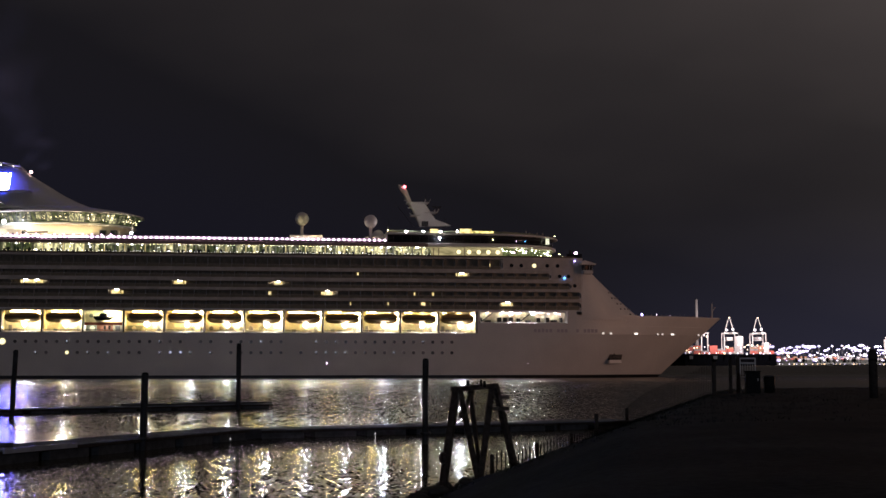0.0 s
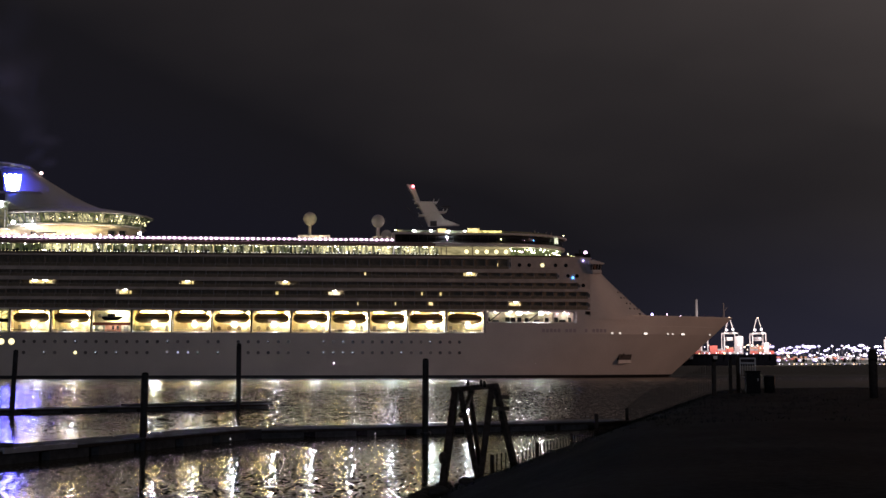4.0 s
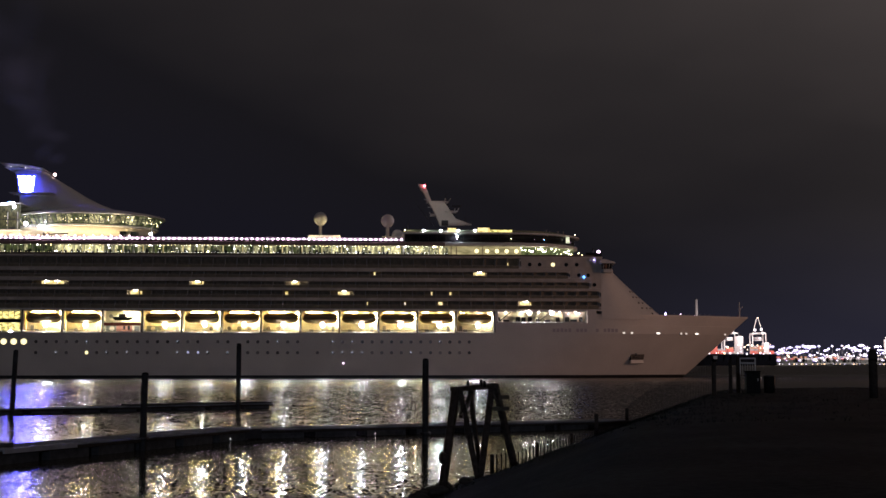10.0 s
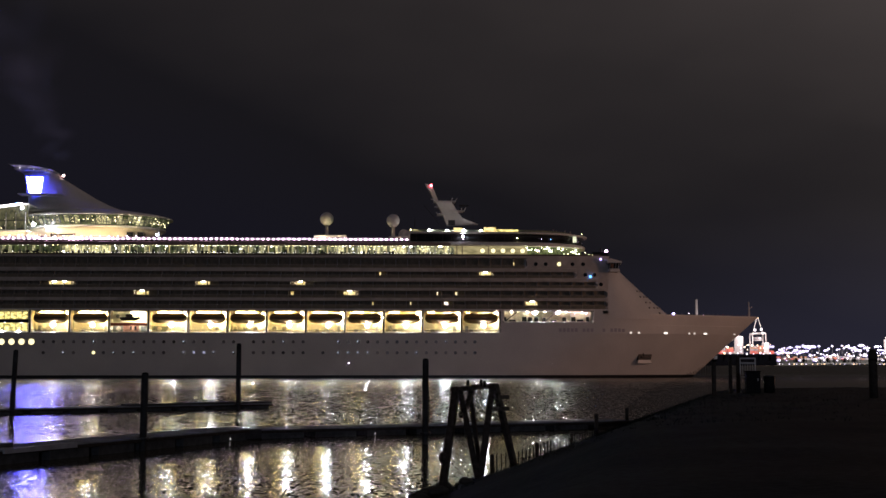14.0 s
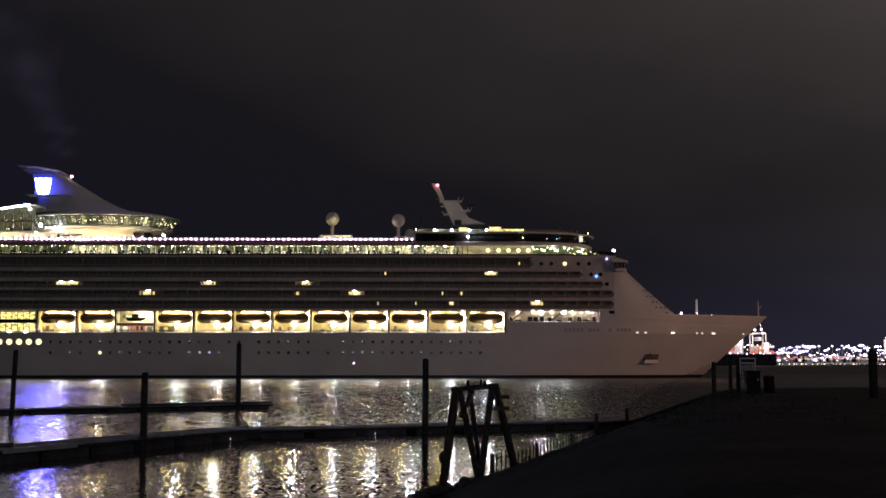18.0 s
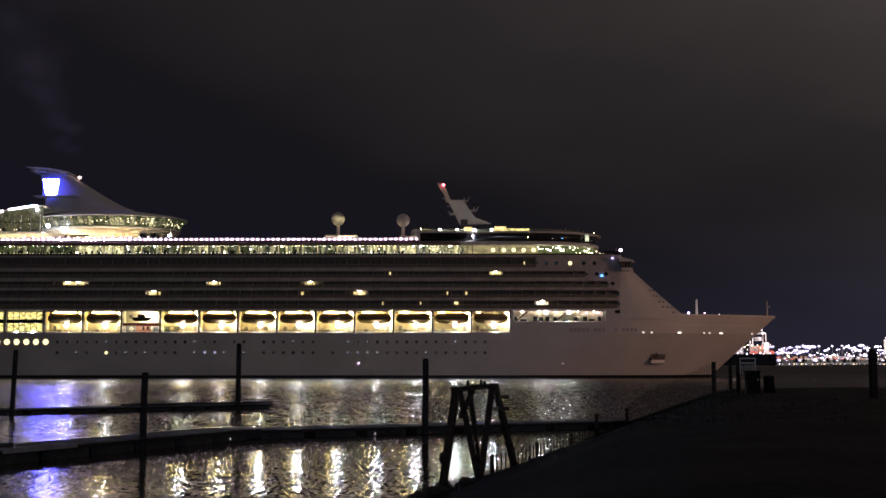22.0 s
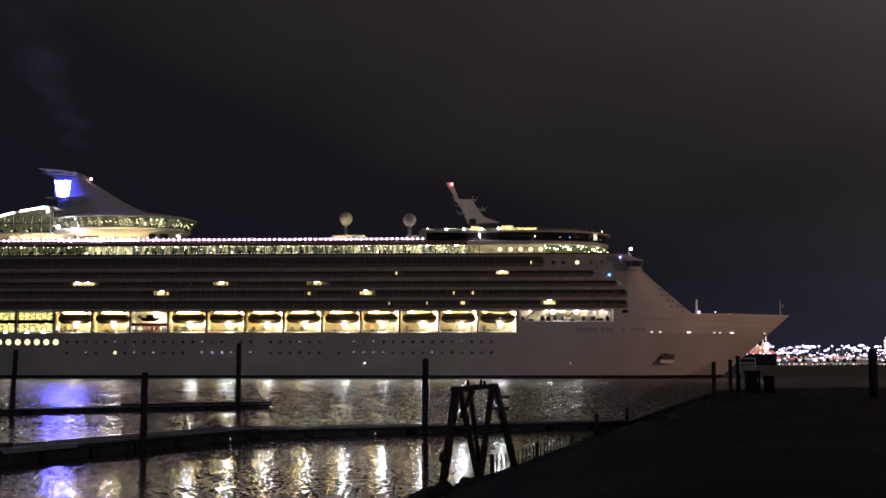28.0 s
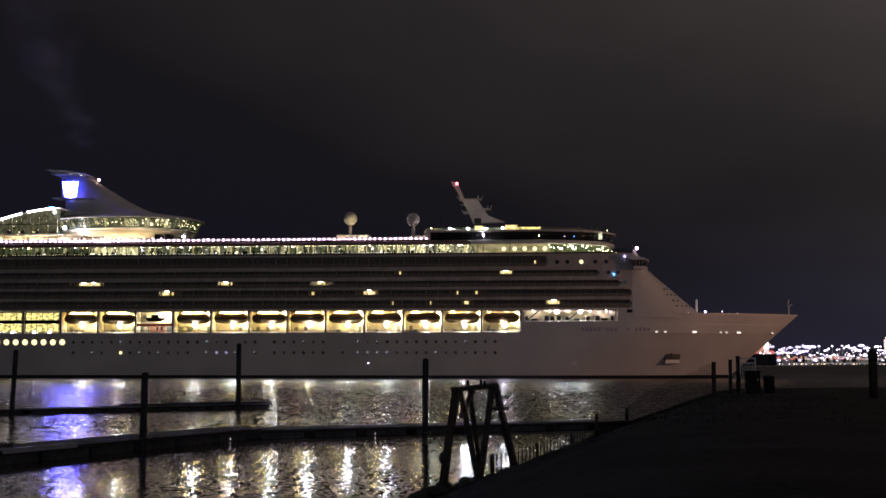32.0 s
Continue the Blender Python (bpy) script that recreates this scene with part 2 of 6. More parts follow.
ROCK = material("foreshore_stone", (0.05, 0.048, 0.042), 0.9, grain=0.4, scale=2.0, stain=0.3, bump=0.8)
IRON = material("painted_iron", (0.012, 0.012, 0.012), 0.6, grain=0.2, spec=0.08)
GALV = material("galvanised_steel", (0.75, 0.75, 0.75), 0.5, metal=0.0, grain=0.1)
SHORE = material("far_shore", (0.03, 0.032, 0.028), 0.95, grain=0.3, scale=0.05, stain=0.3, stain_scale=0.01)
CRANE = material("crane_paint", (0.34, 0.31, 0.31), 0.5, grain=0.1, scale=0.3)
CARGO_HULL = material("cargo_hull_paint", (0.0012, 0.0014, 0.0025), 0.8, grain=0.2, scale=0.1, spec=0.02)
BOX_RED = material("container_red", (0.30, 0.06, 0.045), 0.6, grain=0.2, scale=0.3)
BOX_RUST = material("container_rust", (0.20, 0.10, 0.06), 0.6, grain=0.2, scale=0.3)
BOX_GREY = material("container_grey", (0.16, 0.15, 0.16), 0.6, grain=0.2, scale=0.3)
PORT_WHITE = material("port_lamp_white", (0.9, 0.9, 0.9), 0.4, emit=(0.72, 0.62, 1.0), power=0.8)
PORT_BLUE = material("port_lamp_violet", (0.8, 0.8, 0.9), 0.4, emit=(0.45, 0.36, 1.0), power=0.6)
# violet glow around the port lamps, made as an emitting material
PORT_HALO = material("port_lamp_bloom", (0.5, 0.5, 0.8), 0.5, emit=(0.30, 0.22, 1.0), power=0.2)
PORT_WARM = material("port_lamp_warm", (0.9, 0.8, 0.6), 0.4, emit=(1.0, 0.66, 0.40), power=1.8)

# ---------------------------------------------------------------- mesh tools


class Mesh:
    """Collects vertices and faces; box, tube, ball and sheet add to it."""

    def __init__(self):
        self.v, self.f, self.smooth = [], [], []

    def add(self, verts, faces, smooth=False):
        k = len(self.v)
        self.v.extend(tuple(p) for p in verts)
        self.f.extend(tuple(i + k for i in f) for f in faces)
        self.smooth.extend([smooth] * len(faces))
        return self

    def box(self, x0, x1, y0, y1, z0, z1, c=0.0):
        """A box; c chamfers its upright and lying edges."""
        if c <= 0:
            vs = [(x, y, z) for z in (z0, z1) for y in (y0, y1) for x in (x0, x1)]
            return self.add(vs, [(0, 2, 3, 1), (4, 5, 7, 6), (0, 1, 5, 4), (2, 6, 7, 3), (0, 4, 6, 2), (1, 3, 7, 5)])
        vs = []
        for z, i in ((z0, c), (z0 + c, 0), (z1 - c, 0), (z1, c)):
            a, b, d, e = x0 + i, x1 - i, y0 + i, y1 - i
            vs += [(a + c, d, z), (b - c, d, z), (b, d + c, z), (b, e - c, z), (b - c, e, z), (a + c, e, z), (a, e - c, z), (a, d + c, z)]
        fs = [tuple(reversed(range(8))), tuple(range(24, 32))]
        for r in range(3):
            for i in range(8):
                j = (i + 1) % 8
                fs.append((r * 8 + i, r * 8 + j, r * 8 + 8 + j, r * 8 + 8 + i))
        return self.add(vs, fs)

    def tube(self, a, b, r0, r1=None, n=8, smooth=True):
        """A round bar from a to b."""
        r1 = r0 if r1 is None else r1
        a, b = Vector(a), Vector(b)
        d = (b - a).normalized()
        s = d.cross(Vector((0, 0, 1)) if abs(d.z) < 0.9 else Vector((1, 0, 0))).normalized()
        u = s.cross(d)
        vs = []
        for p, r in ((a, r0), (b, r1)):
            vs += [p + s * r * math.cos(2 * math.pi * i / n) + u * r * math.sin(2 * math.pi * i / n) for i in range(n)]
        self.add(vs, [(i, (i + 1) % n, n + (i + 1) % n, n + i) for i in range(n)], smooth)
        k = len(self.v) - 2 * n
        self.f += [tuple(k + i for i in reversed(range(n))), tuple(k + n + i for i in range(n))]
        self.smooth += [False, False]
        return self

    def bar(self, a, b, w, h):
        """A square timber from a to b."""
        a, b = Vector(a), Vector(b)
        d = (b - a).normalized()
        s = d.cross(Vector((0, 0, 1)) if abs(d.z) < 0.95 else Vector((0, 1, 0))).normalized()
        u = s.cross(d)
        vs = [p + s * (i * w / 2) + u * (j * h / 2) for p in (a, b) for i, j in ((-1, -1), (1, -1), (1, 1), (-1, 1))]
        return self.add(vs, [(3, 2, 1, 0), (4, 5, 6, 7), (0, 1, 5, 4), (1, 2, 6, 5), (2, 3, 7, 6), (3, 0, 4, 7)])

    def ball(self, c, r, n=10, rings=6, squash=1.0):
        vs = [(c[0], c[1], c[2] - r * squash)]
        for j in range(1, rings):
            a = -math.pi / 2 + math.pi * j / rings
            vs += [(c[0] + r * math.cos(a) * math.cos(2 * math.pi * i / n), c[1] + r * math.cos(a) * math.sin(2 * math.pi * i / n), c[2] + r * squash * math.sin(a)) for i in range(n)]
        vs.append((c[0], c[1], c[2] + r * squash))
        fs = [(0, 1 + (i + 1) % n, 1 + i) for i in range(n)]
        for j in range(rings - 2):
            fs += [(1 + j * n + i, 1 + j * n + (i + 1) % n, 1 + (j + 1) * n + (i + 1) % n, 1 + (j + 1) * n + i) for i in range(n)]
        t = len(vs) - 1
        fs += [(t, 1 + (rings - 2) * n + i, 1 + (rings - 2) * n + (i + 1) % n) for i in range(n)]
        return self.add(vs, fs, True)

    def loft(self, rows, closed=True, caps=True, smooth=True):
        """Skin over rows of equally many points."""
        n = len(rows[0])
        vs = [p for r in rows for p in r]
        fs = []
        for j in range(len(rows) - 1):
            for i in range(n if closed else n - 1):
                k = (i + 1) % n
                fs.append((j * n + i, j * n + k, (j + 1) * n + k, (j + 1) * n + i))
        self.add(vs, fs, smooth)
        if caps:
            k = len(self.v) - len(vs)
            self.f += [tuple(k + i for i in reversed(range(n))), tuple(k + len(vs) - n + i for i in range(n))]
            self.smooth += [False, False]
        return self

    def plate(self, profile, y0, y1):
        """A profile in x and z, thick from y0 to y1."""
        return self.loft([[(x, y0, z) for x, z in profile], [(x, y1, z) for x, z in profile]], smooth=False)

    def slab(self, outline, z0, z1):
        """An outline in x and y, thick from z0 to z1."""
        return self.loft([[(x, y, z0) for x, y in outline], [(x, y, z1) for x, y in outline]], smooth=False)

    def data(self, name):
        me = bpy.data.meshes.new(name)
        me.from_pydata(self.v, [], self.f)
        me.polygons.foreach_set("use_smooth", self.smooth)
        me.update()
        return me


def part(name, m, mat, parent, label="", at=None):
    """Links a Mesh (or mesh data) as one object under a thing or part."""
    me = m.data(name) if isinstance(m, Mesh) else m
    if not me.materials:
        me.materials.append(mat)
    ob = new(name, me)
    ob.parent = parent
    if at is not None:
        ob.location = at
    if label:
        ob["label"] = label
    return ob


def thing(name, label, category, m=None, mat=None, at=None, group="", kind=""):
    if m is None:
        ob = new(name)
    else:
        me = m.data(name) if isinstance(m, Mesh) else m
        if not me.materials:
            me.materials.append(mat)
        ob = new(name, me)
    if at is not None:
        ob.matrix_basis = at
    return tagged(ob, label, category, group, kind)


def ring(cx, a, b, z, n=48, y0=0.0):
    return [(cx + a * math.cos(2 * math.pi * i / n), y0 + b * math.sin(2 * math.pi * i / n), z) for i in range(n)]

# ---------------------------------------------------------------- water, bank, far shore


def wave_height(x, y):
    """Height of the wind ripples at arrays of places: many small wave trains from about one quarter."""
    rng = np.random.default_rng(4)
    h = np.zeros_like(x)
    open_water = np.clip((y - 70) / 36, 0, 1)  # the pontoons shelter the basin by the bank
    for length, slope, count in WAVE_TRAINS:
        for _ in range(count):
            lam = length * rng.uniform(0.7, 1.4)
            k = 2 * math.pi / lam
            a = rng.normal(math.radians(80), math.radians(62))
            amp = slope / k * math.sqrt(2.0 / count)
            calm = 0.03 if length > 1.5 else (0.06 if length > 0.8 else 0.12)
            h += amp * (calm + (1.0 - calm) * open_water) * np.sin(k * (x * math.cos(a) + y * math.sin(a)) + rng.uniform(0, 6.283))
    return h


WAVE_TRAINS = ((5.0, 0.006, 8), (2.2, 0.010, 14), (1.1, 0.02, 14), (0.6, 0.03, 14))


def build_water():
    """One sheet to the horizon: flat far out, with real ripples between the bank and the ship."""
    verts, faces, base = [], [], 0
    for x0, x1, y0, y1, step in ((-46, 34, 20, 92, 0.13), (-84, 84, 92, 200, 0.24), (-142, 160, 200, 352, 0.42)):
        nx, ny = int((x1 - x0) / step), int((y1 - y0) / step)
        gx, gy = np.meshgrid(np.linspace(x0, x1, nx + 1), np.linspace(y0, y1, ny + 1))
        edge = np.minimum(1.0, np.minimum(gx - x0, x1 - gx) / 6.0)
        edge = edge * np.minimum(1.0, (y1 - gy) / 25.0) if y1 > 300 else edge
        edge = edge * np.minimum(1.0, (gy - y0) / 8.0) if y0 < 30 else edge
        z = wave_height(gx, gy) * edge
        verts.append(np.stack([gx.ravel(), gy.ravel(), z.ravel()], 1))
        i = np.arange(ny)[:, None] * (nx + 1) + np.arange(nx)[None, :] + base
        faces.append(np.stack([i, i + 1, i + nx + 2, i + nx + 1], -1).reshape(-1, 4))
        base += (nx + 1) * (ny + 1)
    flat = [(-4200, -700, 4200, 20), (-4200, 20, -46, 92), (34, 20, 4200, 92), (-4200, 92, -84, 200), (84, 92, 4200, 200),
            (-4200, 200, -142, 352), (160, 200, 4200, 352), (-4200, 352, 4200, 4600)]
    for ax, ay, bx, by in flat:
        verts.append(np.array([(ax, ay, 0), (bx, ay, 0), (bx, by, 0), (ax, by, 0)], float))
        faces.append(np.array([[base, base + 1, base + 2, base + 3]]))
        base += 4
    v, f = np.concatenate(verts), np.concatenate(faces)
    me = bpy.data.meshes.new("water")
    me.vertices.add(len(v))
    me.vertices.foreach_set("co", v.ravel())
    me.loops.add(f.size)
    me.loops.foreach_set("vertex_index", f.ravel())
    me.polygons.add(len(f))
    me.polygons.foreach_set("loop_start", np.arange(0, f.size, 4))
    me.polygons.foreach_set("use_smooth", np.ones(len(f), bool))
    me.update(calc_edges=True)
    return thing("water", "dark rippled harbour water streaked with reflected ship lights", "water", me, WATER, kind="structure")


SHORELINE = [(-60, -510), (-30, -60), (-14, -14), (-8, 10), (-3.2, 25), (-0.9, 39.6), (2.4, 49), (5.8, 63), (8.8, 74), (12.2, 87), (15.5, 94), (25, 98), (60, 101), (400, 104)]


def shore_distance(x, y):
    """Distance inland from the water's edge (negative over the water)."""
    best, side = 1e9, 1
    for (ax, ay), (bx, by) in zip(SHORELINE, SHORELINE[1:]):
        dx, dy = bx - ax, by - ay
        k = max(0.0, min(1.0, ((x - ax) * dx + (y - ay) * dy) / (dx * dx + dy * dy)))
        d = math.hypot(x - ax - k * dx, y - ay - k * dy)
        if d < best:
            best, side = d, (1 if (x - ax) * dy - (y - ay) * dx > 0 else -1)
    return best * side


def ground_height(x, y):
    d = shore_distance(x, y)
    z = 0.36 * d if d < 6.6 else 2.38 + 0.22 * (1 - math.exp(-(d - 6.6) / 3))
    bump = 0.07 * noise.noise((x * 0.45, y * 0.45, 0.3)) + 0.03 * noise.noise((x * 1.7, y * 1.7, 5.1))
    return max(-1.2, z + bump)


def build_ground():
    xs = [-34 + 1.6 * i for i in range(22)] + [1.2 + 0.8 * i for i in range(36)] + [30 + 4 * i for i in range(1, 30)]
    xs = sorted(set(round(v, 2) for v in xs + [-6 + 0.7 * i for i in range(12)]))
    ys = [-500 + 40 * i for i in range(11)] + [-60 + 4 * i for i in range(15)] + [1.0 * i for i in range(112)]
    m = Mesh()
    w = len(xs)
    vs = [(x, y, ground_height(x, y)) for y in ys for x in xs]
    fs = []
    for j in range(len(ys) - 1):
        for i in range(w - 1):
            q = (j * w + i, j * w + i + 1, (j + 1) * w + i + 1, (j + 1) * w + i)
            if max(vs[k][2] for k in q) > -1.1:
                fs.append(q)
    m.add(vs, fs, True)
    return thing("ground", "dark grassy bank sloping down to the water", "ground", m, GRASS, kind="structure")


def build_tufts():
    """Rough grass that breaks the bank's outline."""
    rng = random.Random(7)
    m = Mesh()
    for _ in range(6000):
        y = rng.uniform(36, 96)
        x0 = -2 + (y - 38) * 0.30
        x = x0 + abs(rng.gauss(0, 5)) if rng.random() < 0.6 else rng.uniform(x0, 45)
        if shore_distance(x, y) < 0.8:
            continue
        z = ground_height(x, y) - 0.03
        for _ in range(4):
            a, h = rng.uniform(0, 6.28), rng.uniform(0.05, 0.15)
            dx, dy = 0.012 * math.cos(a), 0.012 * math.sin(a)
            lx, ly = rng.gauss(0, 0.1), rng.gauss(0, 0.1)
            px, py = x + rng.gauss(0, 0.12), y + rng.gauss(0, 0.12)
            m.add([(px - dx, py - dy, z), (px + dx, py + dy, z), (px + lx, py + ly, z + h)], [(0, 1, 2)])
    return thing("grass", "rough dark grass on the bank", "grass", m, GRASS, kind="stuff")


# ---------------------------------------------------------------- pontoons, piles, timber frame, fences


def pontoon_run(owner, a, b, width, top, seed):
    """One straight run: float units with a gap between, a timber deck and edge beams. a, b: front line ends."""
    a, b = Vector((*a, 0)), Vector((*b, 0))
    d = (b - a)
    length = d.length
    d.normalize()
    s = Vector((-d.y, d.x, 0))

    def quad_box(p0, p1, f0, f1, z0, z1):
        c = [a + d * p + s * f for p, f in ((p0, f0), (p1, f0), (p1, f1), (p0, f1))]
        vs = [(v.x, v.y, z0) for v in c] + [(v.x, v.y, z1) for v in c]
        return Mesh().add(vs, [(3, 2, 1, 0), (4, 5, 6, 7), (0, 1, 5, 4), (1, 2, 6, 5), (2, 3, 7, 6), (3, 0, 4, 7)])

    n = max(2, round(length / 3.2))
    for i in range(n):
        p0, p1 = length * i / n + 0.35, length * (i + 1) / n - 0.35
        part("float", quad_box(p0, p1, 0.12, width - 0.12, -0.35, top - 0.16), PONTOON, owner)
    part("edge_beam", quad_box(0, length, 0, 0.14, top - 0.17, top - 0.02), TIMBER, owner)
    part("edge_beam", quad_box(0, length, width - 0.14, width, top - 0.17, top - 0.02), TIMBER, owner)
    k = max(4, round(length / 0.42))
    rng = random.Random(seed)
    for i in range(k):
        p0, p1 = length * i / k + 0.012, length * (i + 1) / k - 0.012
        part("plank", quad_box(p0, p1, 0.0, width, top - 0.02, top + 0.03 + rng.uniform(-0.006, 0.006)), PLANK, owner)


def build_pontoons():
    near = thing("floating_pontoon", "long dark floating pontoon walkway with decking, bending across the basin", "pontoon")
    pontoon_run(near, (-21.2, 46.4), (-10.6, 70.8), 2.6, 0.58, 1)
    pontoon_run(near, (-10.4, 71.2), (12.5, 83.2), 2.6, 0.48, 2)
    m = Mesh()
    m.slab([(-13.2, 71.6), (-10.9, 70.4), (-10.1, 71.1), (-11.5, 73.7), (-12.6, 73.2)], 0.05, 0.56)
    part("hinge_plate", m, STEEL_DARK, near)
    lamp = Mesh().ball((-11.45, 68.75, 0.16), 0.022)
    part("pontoon_light", lamp, MARKER, near, "small white marker lamp")
    part("pontoon_light", Mesh().ball((-3.95, 74.4, 0.14), 0.025), MARKER, near, "small white marker lamp")
    a, b = Vector((-18.29, 53.1, 0.0)), Vector((-16.47, 57.3, 0.0))
    d = (b - a).normalized()
    s = Vector((-d.y, d.x, 0))
    m = Mesh()
    c = [a - s * 0.10, b - s * 0.10, b + s * 0.42, a + s * 0.42]
    m.add([(v.x, v.y, 0.46) for v in c] + [(v.x, v.y, 0.66) for v in c], [(3, 2, 1, 0), (4, 5, 6, 7), (0, 1, 5, 4), (1, 2, 6, 5), (2, 3, 7, 6), (3, 0, 4, 7)])
    board = part("edge_board", m, PALE, near, "pale grey board fixed along the pontoon edge")
    for k in (0.1, 0.5, 0.9):
        p = a.lerp(b, k)
        part("clamp", Mesh().bar((p.x - s.x * 0.12, p.y - s.y * 0.12, 0.67), (p.x + s.x * 0.5, p.y + s.y * 0.5, 0.67), 0.1, 0.03), GREY, board)
    m = Mesh()
    c = [a - d * 3.0 + s * 0.9, a + d * 1.6 + s * 0.9, a + d * 1.6 + s * 2.2, a - d * 3.0 + s * 2.2]
    m.add([(v.x, v.y, 0.60) for v in c] + [(v.x, v.y, 0.80) for v in c], [(3, 2, 1, 0), (4, 5, 6, 7), (0, 1, 5, 4), (1, 2, 6, 5), (2, 3, 7, 6), (3, 0, 4, 7)])
    part("raised_deck", m, PONTOON, near)
    far = thing("floating_pontoon", "low dark floating pontoon finger ending in open water", "pontoon")
    pontoon_run(far, (-42.0, 99.0), (-15.9, 119.2), 2.4, 0.42, 3)
    part("upper_walkway", Mesh().add([], []).slab([(-27.3, 111.6), (-16.1, 120.0), (-17.5, 121.9), (-28.7, 113.5)], 0.46, 0.62), PONTOON, far)


def build_piles():
    for x, y, top, r, lx in ((-33.3, 98.4, 5.18, 0.19, 0.20), (-14.55, 61.9, 3.70, 0.17, 0.05), (-18.55, 115.4, 5.95, 0.22, 0.0), (-0.93, 66.6, 4.40, 0.16, 0.02)):
        pile = thing("mooring_pile", "tall dark steel mooring pile standing in the water beside a pontoon", "pile", group="mooring piles")
        rows = []
        for z in (-1.5, 0.0, 0.5, 1.2, top - 0.08, top):
            rr = r * (1.03 if z < 0.9 else 1.0) * (0.93 if z == top else 1)
            rows.append([(x + lx * z / top + rr * math.cos(k * math.pi / 7), y + rr * math.sin(k * math.pi / 7), z) for k in range(14)])
        part("shaft", Mesh().loft(rows), PILE, pile)
        part("cap", Mesh().tube((x + lx, y, top), (x + lx, y, top + 0.07), r * 1.06, r * 0.5, 14), IRON, pile)
        zc = 0.52
        collar = Mesh()
        for z0, z1 in ((zc, zc + 0.12),):
            collar.loft([[(x + q * math.cos(k * math.pi / 8), y + q * math.sin(k * math.pi / 8), z) for k in range(16)] for q, z in ((r + 0.02, z0), (r + 0.12, z0), (r + 0.12, z1), (r + 0.02, z1))], caps=False)
        part("pile_guide", collar, STEEL_DARK, pile)


def build_timber_frame():
    """Two leaning A-frames under a head beam, on the foreshore."""
    fr = thing("timber_frame", "old dark timber trestle of paired leaning legs under a beam", "trestle")
    legs = [((0.42, 40.0, 3.44), (-0.10, 38.5, 0.22), 0.20), ((0.52, 40.0, 3.40), (1.20, 40.2, 0.45), 0.18),
            ((0.86, 41.0, 3.35), (1.26, 42.0, 0.9), 0.12), ((1.58, 41.0, 3.50), (1.12, 40.4, 0.5), 0.20), ((1.68, 41.0, 3.52), (2.50, 42.0, 0.55), 0.17)]
    for a, b, w in legs:
        part("leg", Mesh().bar(a, (b[0], b[1], b[2] - 0.35), w, w), TIMBER, fr)
    part("head_beam", Mesh().bar((0.30, 40.2, 3.40), (0.92, 40.6, 3.42), 0.24, 0.14), TIMBER, fr)
    part("head_beam", Mesh().bar((0.72, 40.6, 3.42), (1.74, 41.0, 3.50), 0.24, 0.16), TIMBER, fr)
    for x, z in ((0.80, 3.62), (1.22, 3.64), (1.33, 3.60)):
        part("bolt_head", Mesh().tube((x, 40.7, z - 0.15), (x, 40.7, z + 0.06), 0.05, 0.045, 8), IRON, fr)
    part("brace", Mesh().bar((0.55, 39.9, 2.55), (0.98, 40.9, 3.35), 0.12, 0.12), TIMBER, fr)
    for z in (3.13, 2.76):
        part("ladder_rung", Mesh().bar((1.6, 41.1, z), (2.13, 41.2, z), 0.14, 0.13), TIMBER, fr)
    for k, (x, y) in enumerate(((-0.13, 38.5), (1.05, 40.3), (2.5, 42.0))):
        part("footing", Mesh().ball((x, y, ground_height(x, y) - 0.05), 0.24, 9, 6, 0.5), ROCK, fr)
    part("fender", Mesh().ball((0.0, 38.9, 1.35), 0.13, 8, 6, 1.5), TIMBER, fr)


def build_stones():
    """Rough stones at the water's edge below the trestle."""
    rng = random.Random(15)
    for _ in range(26):
        y = rng.uniform(36.6, 40.6)
        x = -1.25 + (y - 36.6) * 0.26 + abs(rng.gauss(0, 0.45))
        r = rng.choice((0.10, 0.14, 0.2, 0.3))
        z = max(ground_height(x, y), 0.0) + r * 0.25
        m = Mesh().ball((0, 0, 0), r, 8, 6, 0.7)
        m.v = [tuple(c * (1 + 0.28 * noise.noise((p[0] * 5 + x, p[1] * 5 + y, p[2] * 5))) for c in p) for p in m.v]
        m.smooth = [False] * len(m.f)
        thing("stone", "rough dark wet stone on the foreshore", "stone", m, ROCK, at=pose(x, y, z, 0, 0, rng.uniform(0, 360)), group="foreshore stones")


def build_fence(name, label, a, b, height, gap, posts, post_h, thick=0.011, top_level=None):
    f = thing(name, label, "fence")
    n = max(2, int((Vector((*b, 0)) - Vector((*a, 0))).length / gap))
    me = Mesh().box(-thick, thick, -thick, thick, 0, height).data("picket")
    pts = []
    frng = random.Random(n)
    for i in range(n + 1):
        x, y = a[0] + (b[0] - a[0]) * i / n, a[1] + (b[1] - a[1]) * i / n
        z = ground_height(x, y) if top_level is None else top_level - height
        pts.append((x, y, z))
        part("picket", me, IRON, f, at=(x, y, z + frng.uniform(-0.08, 0.06)))
    for k in ((0.12, 0.92) if top_level is not None else (0.12,)):
        for p, q in zip(pts[::4], pts[4::4] + [pts[-1]]):
            if p != q:
                part("rail", Mesh().bar((p[0], p[1], p[2] + height * k), (q[0], q[1], q[2] + height * k), 0.014, 0.016), IRON, f)
    for i in posts:
        x, y, z = pts[min(i, n)]
        part("post", Mesh().box(x - 0.07, x + 0.07, y - 0.07, y + 0.07, z - 0.3, z + post_h, 0.015), TIMBER, f)
    return f


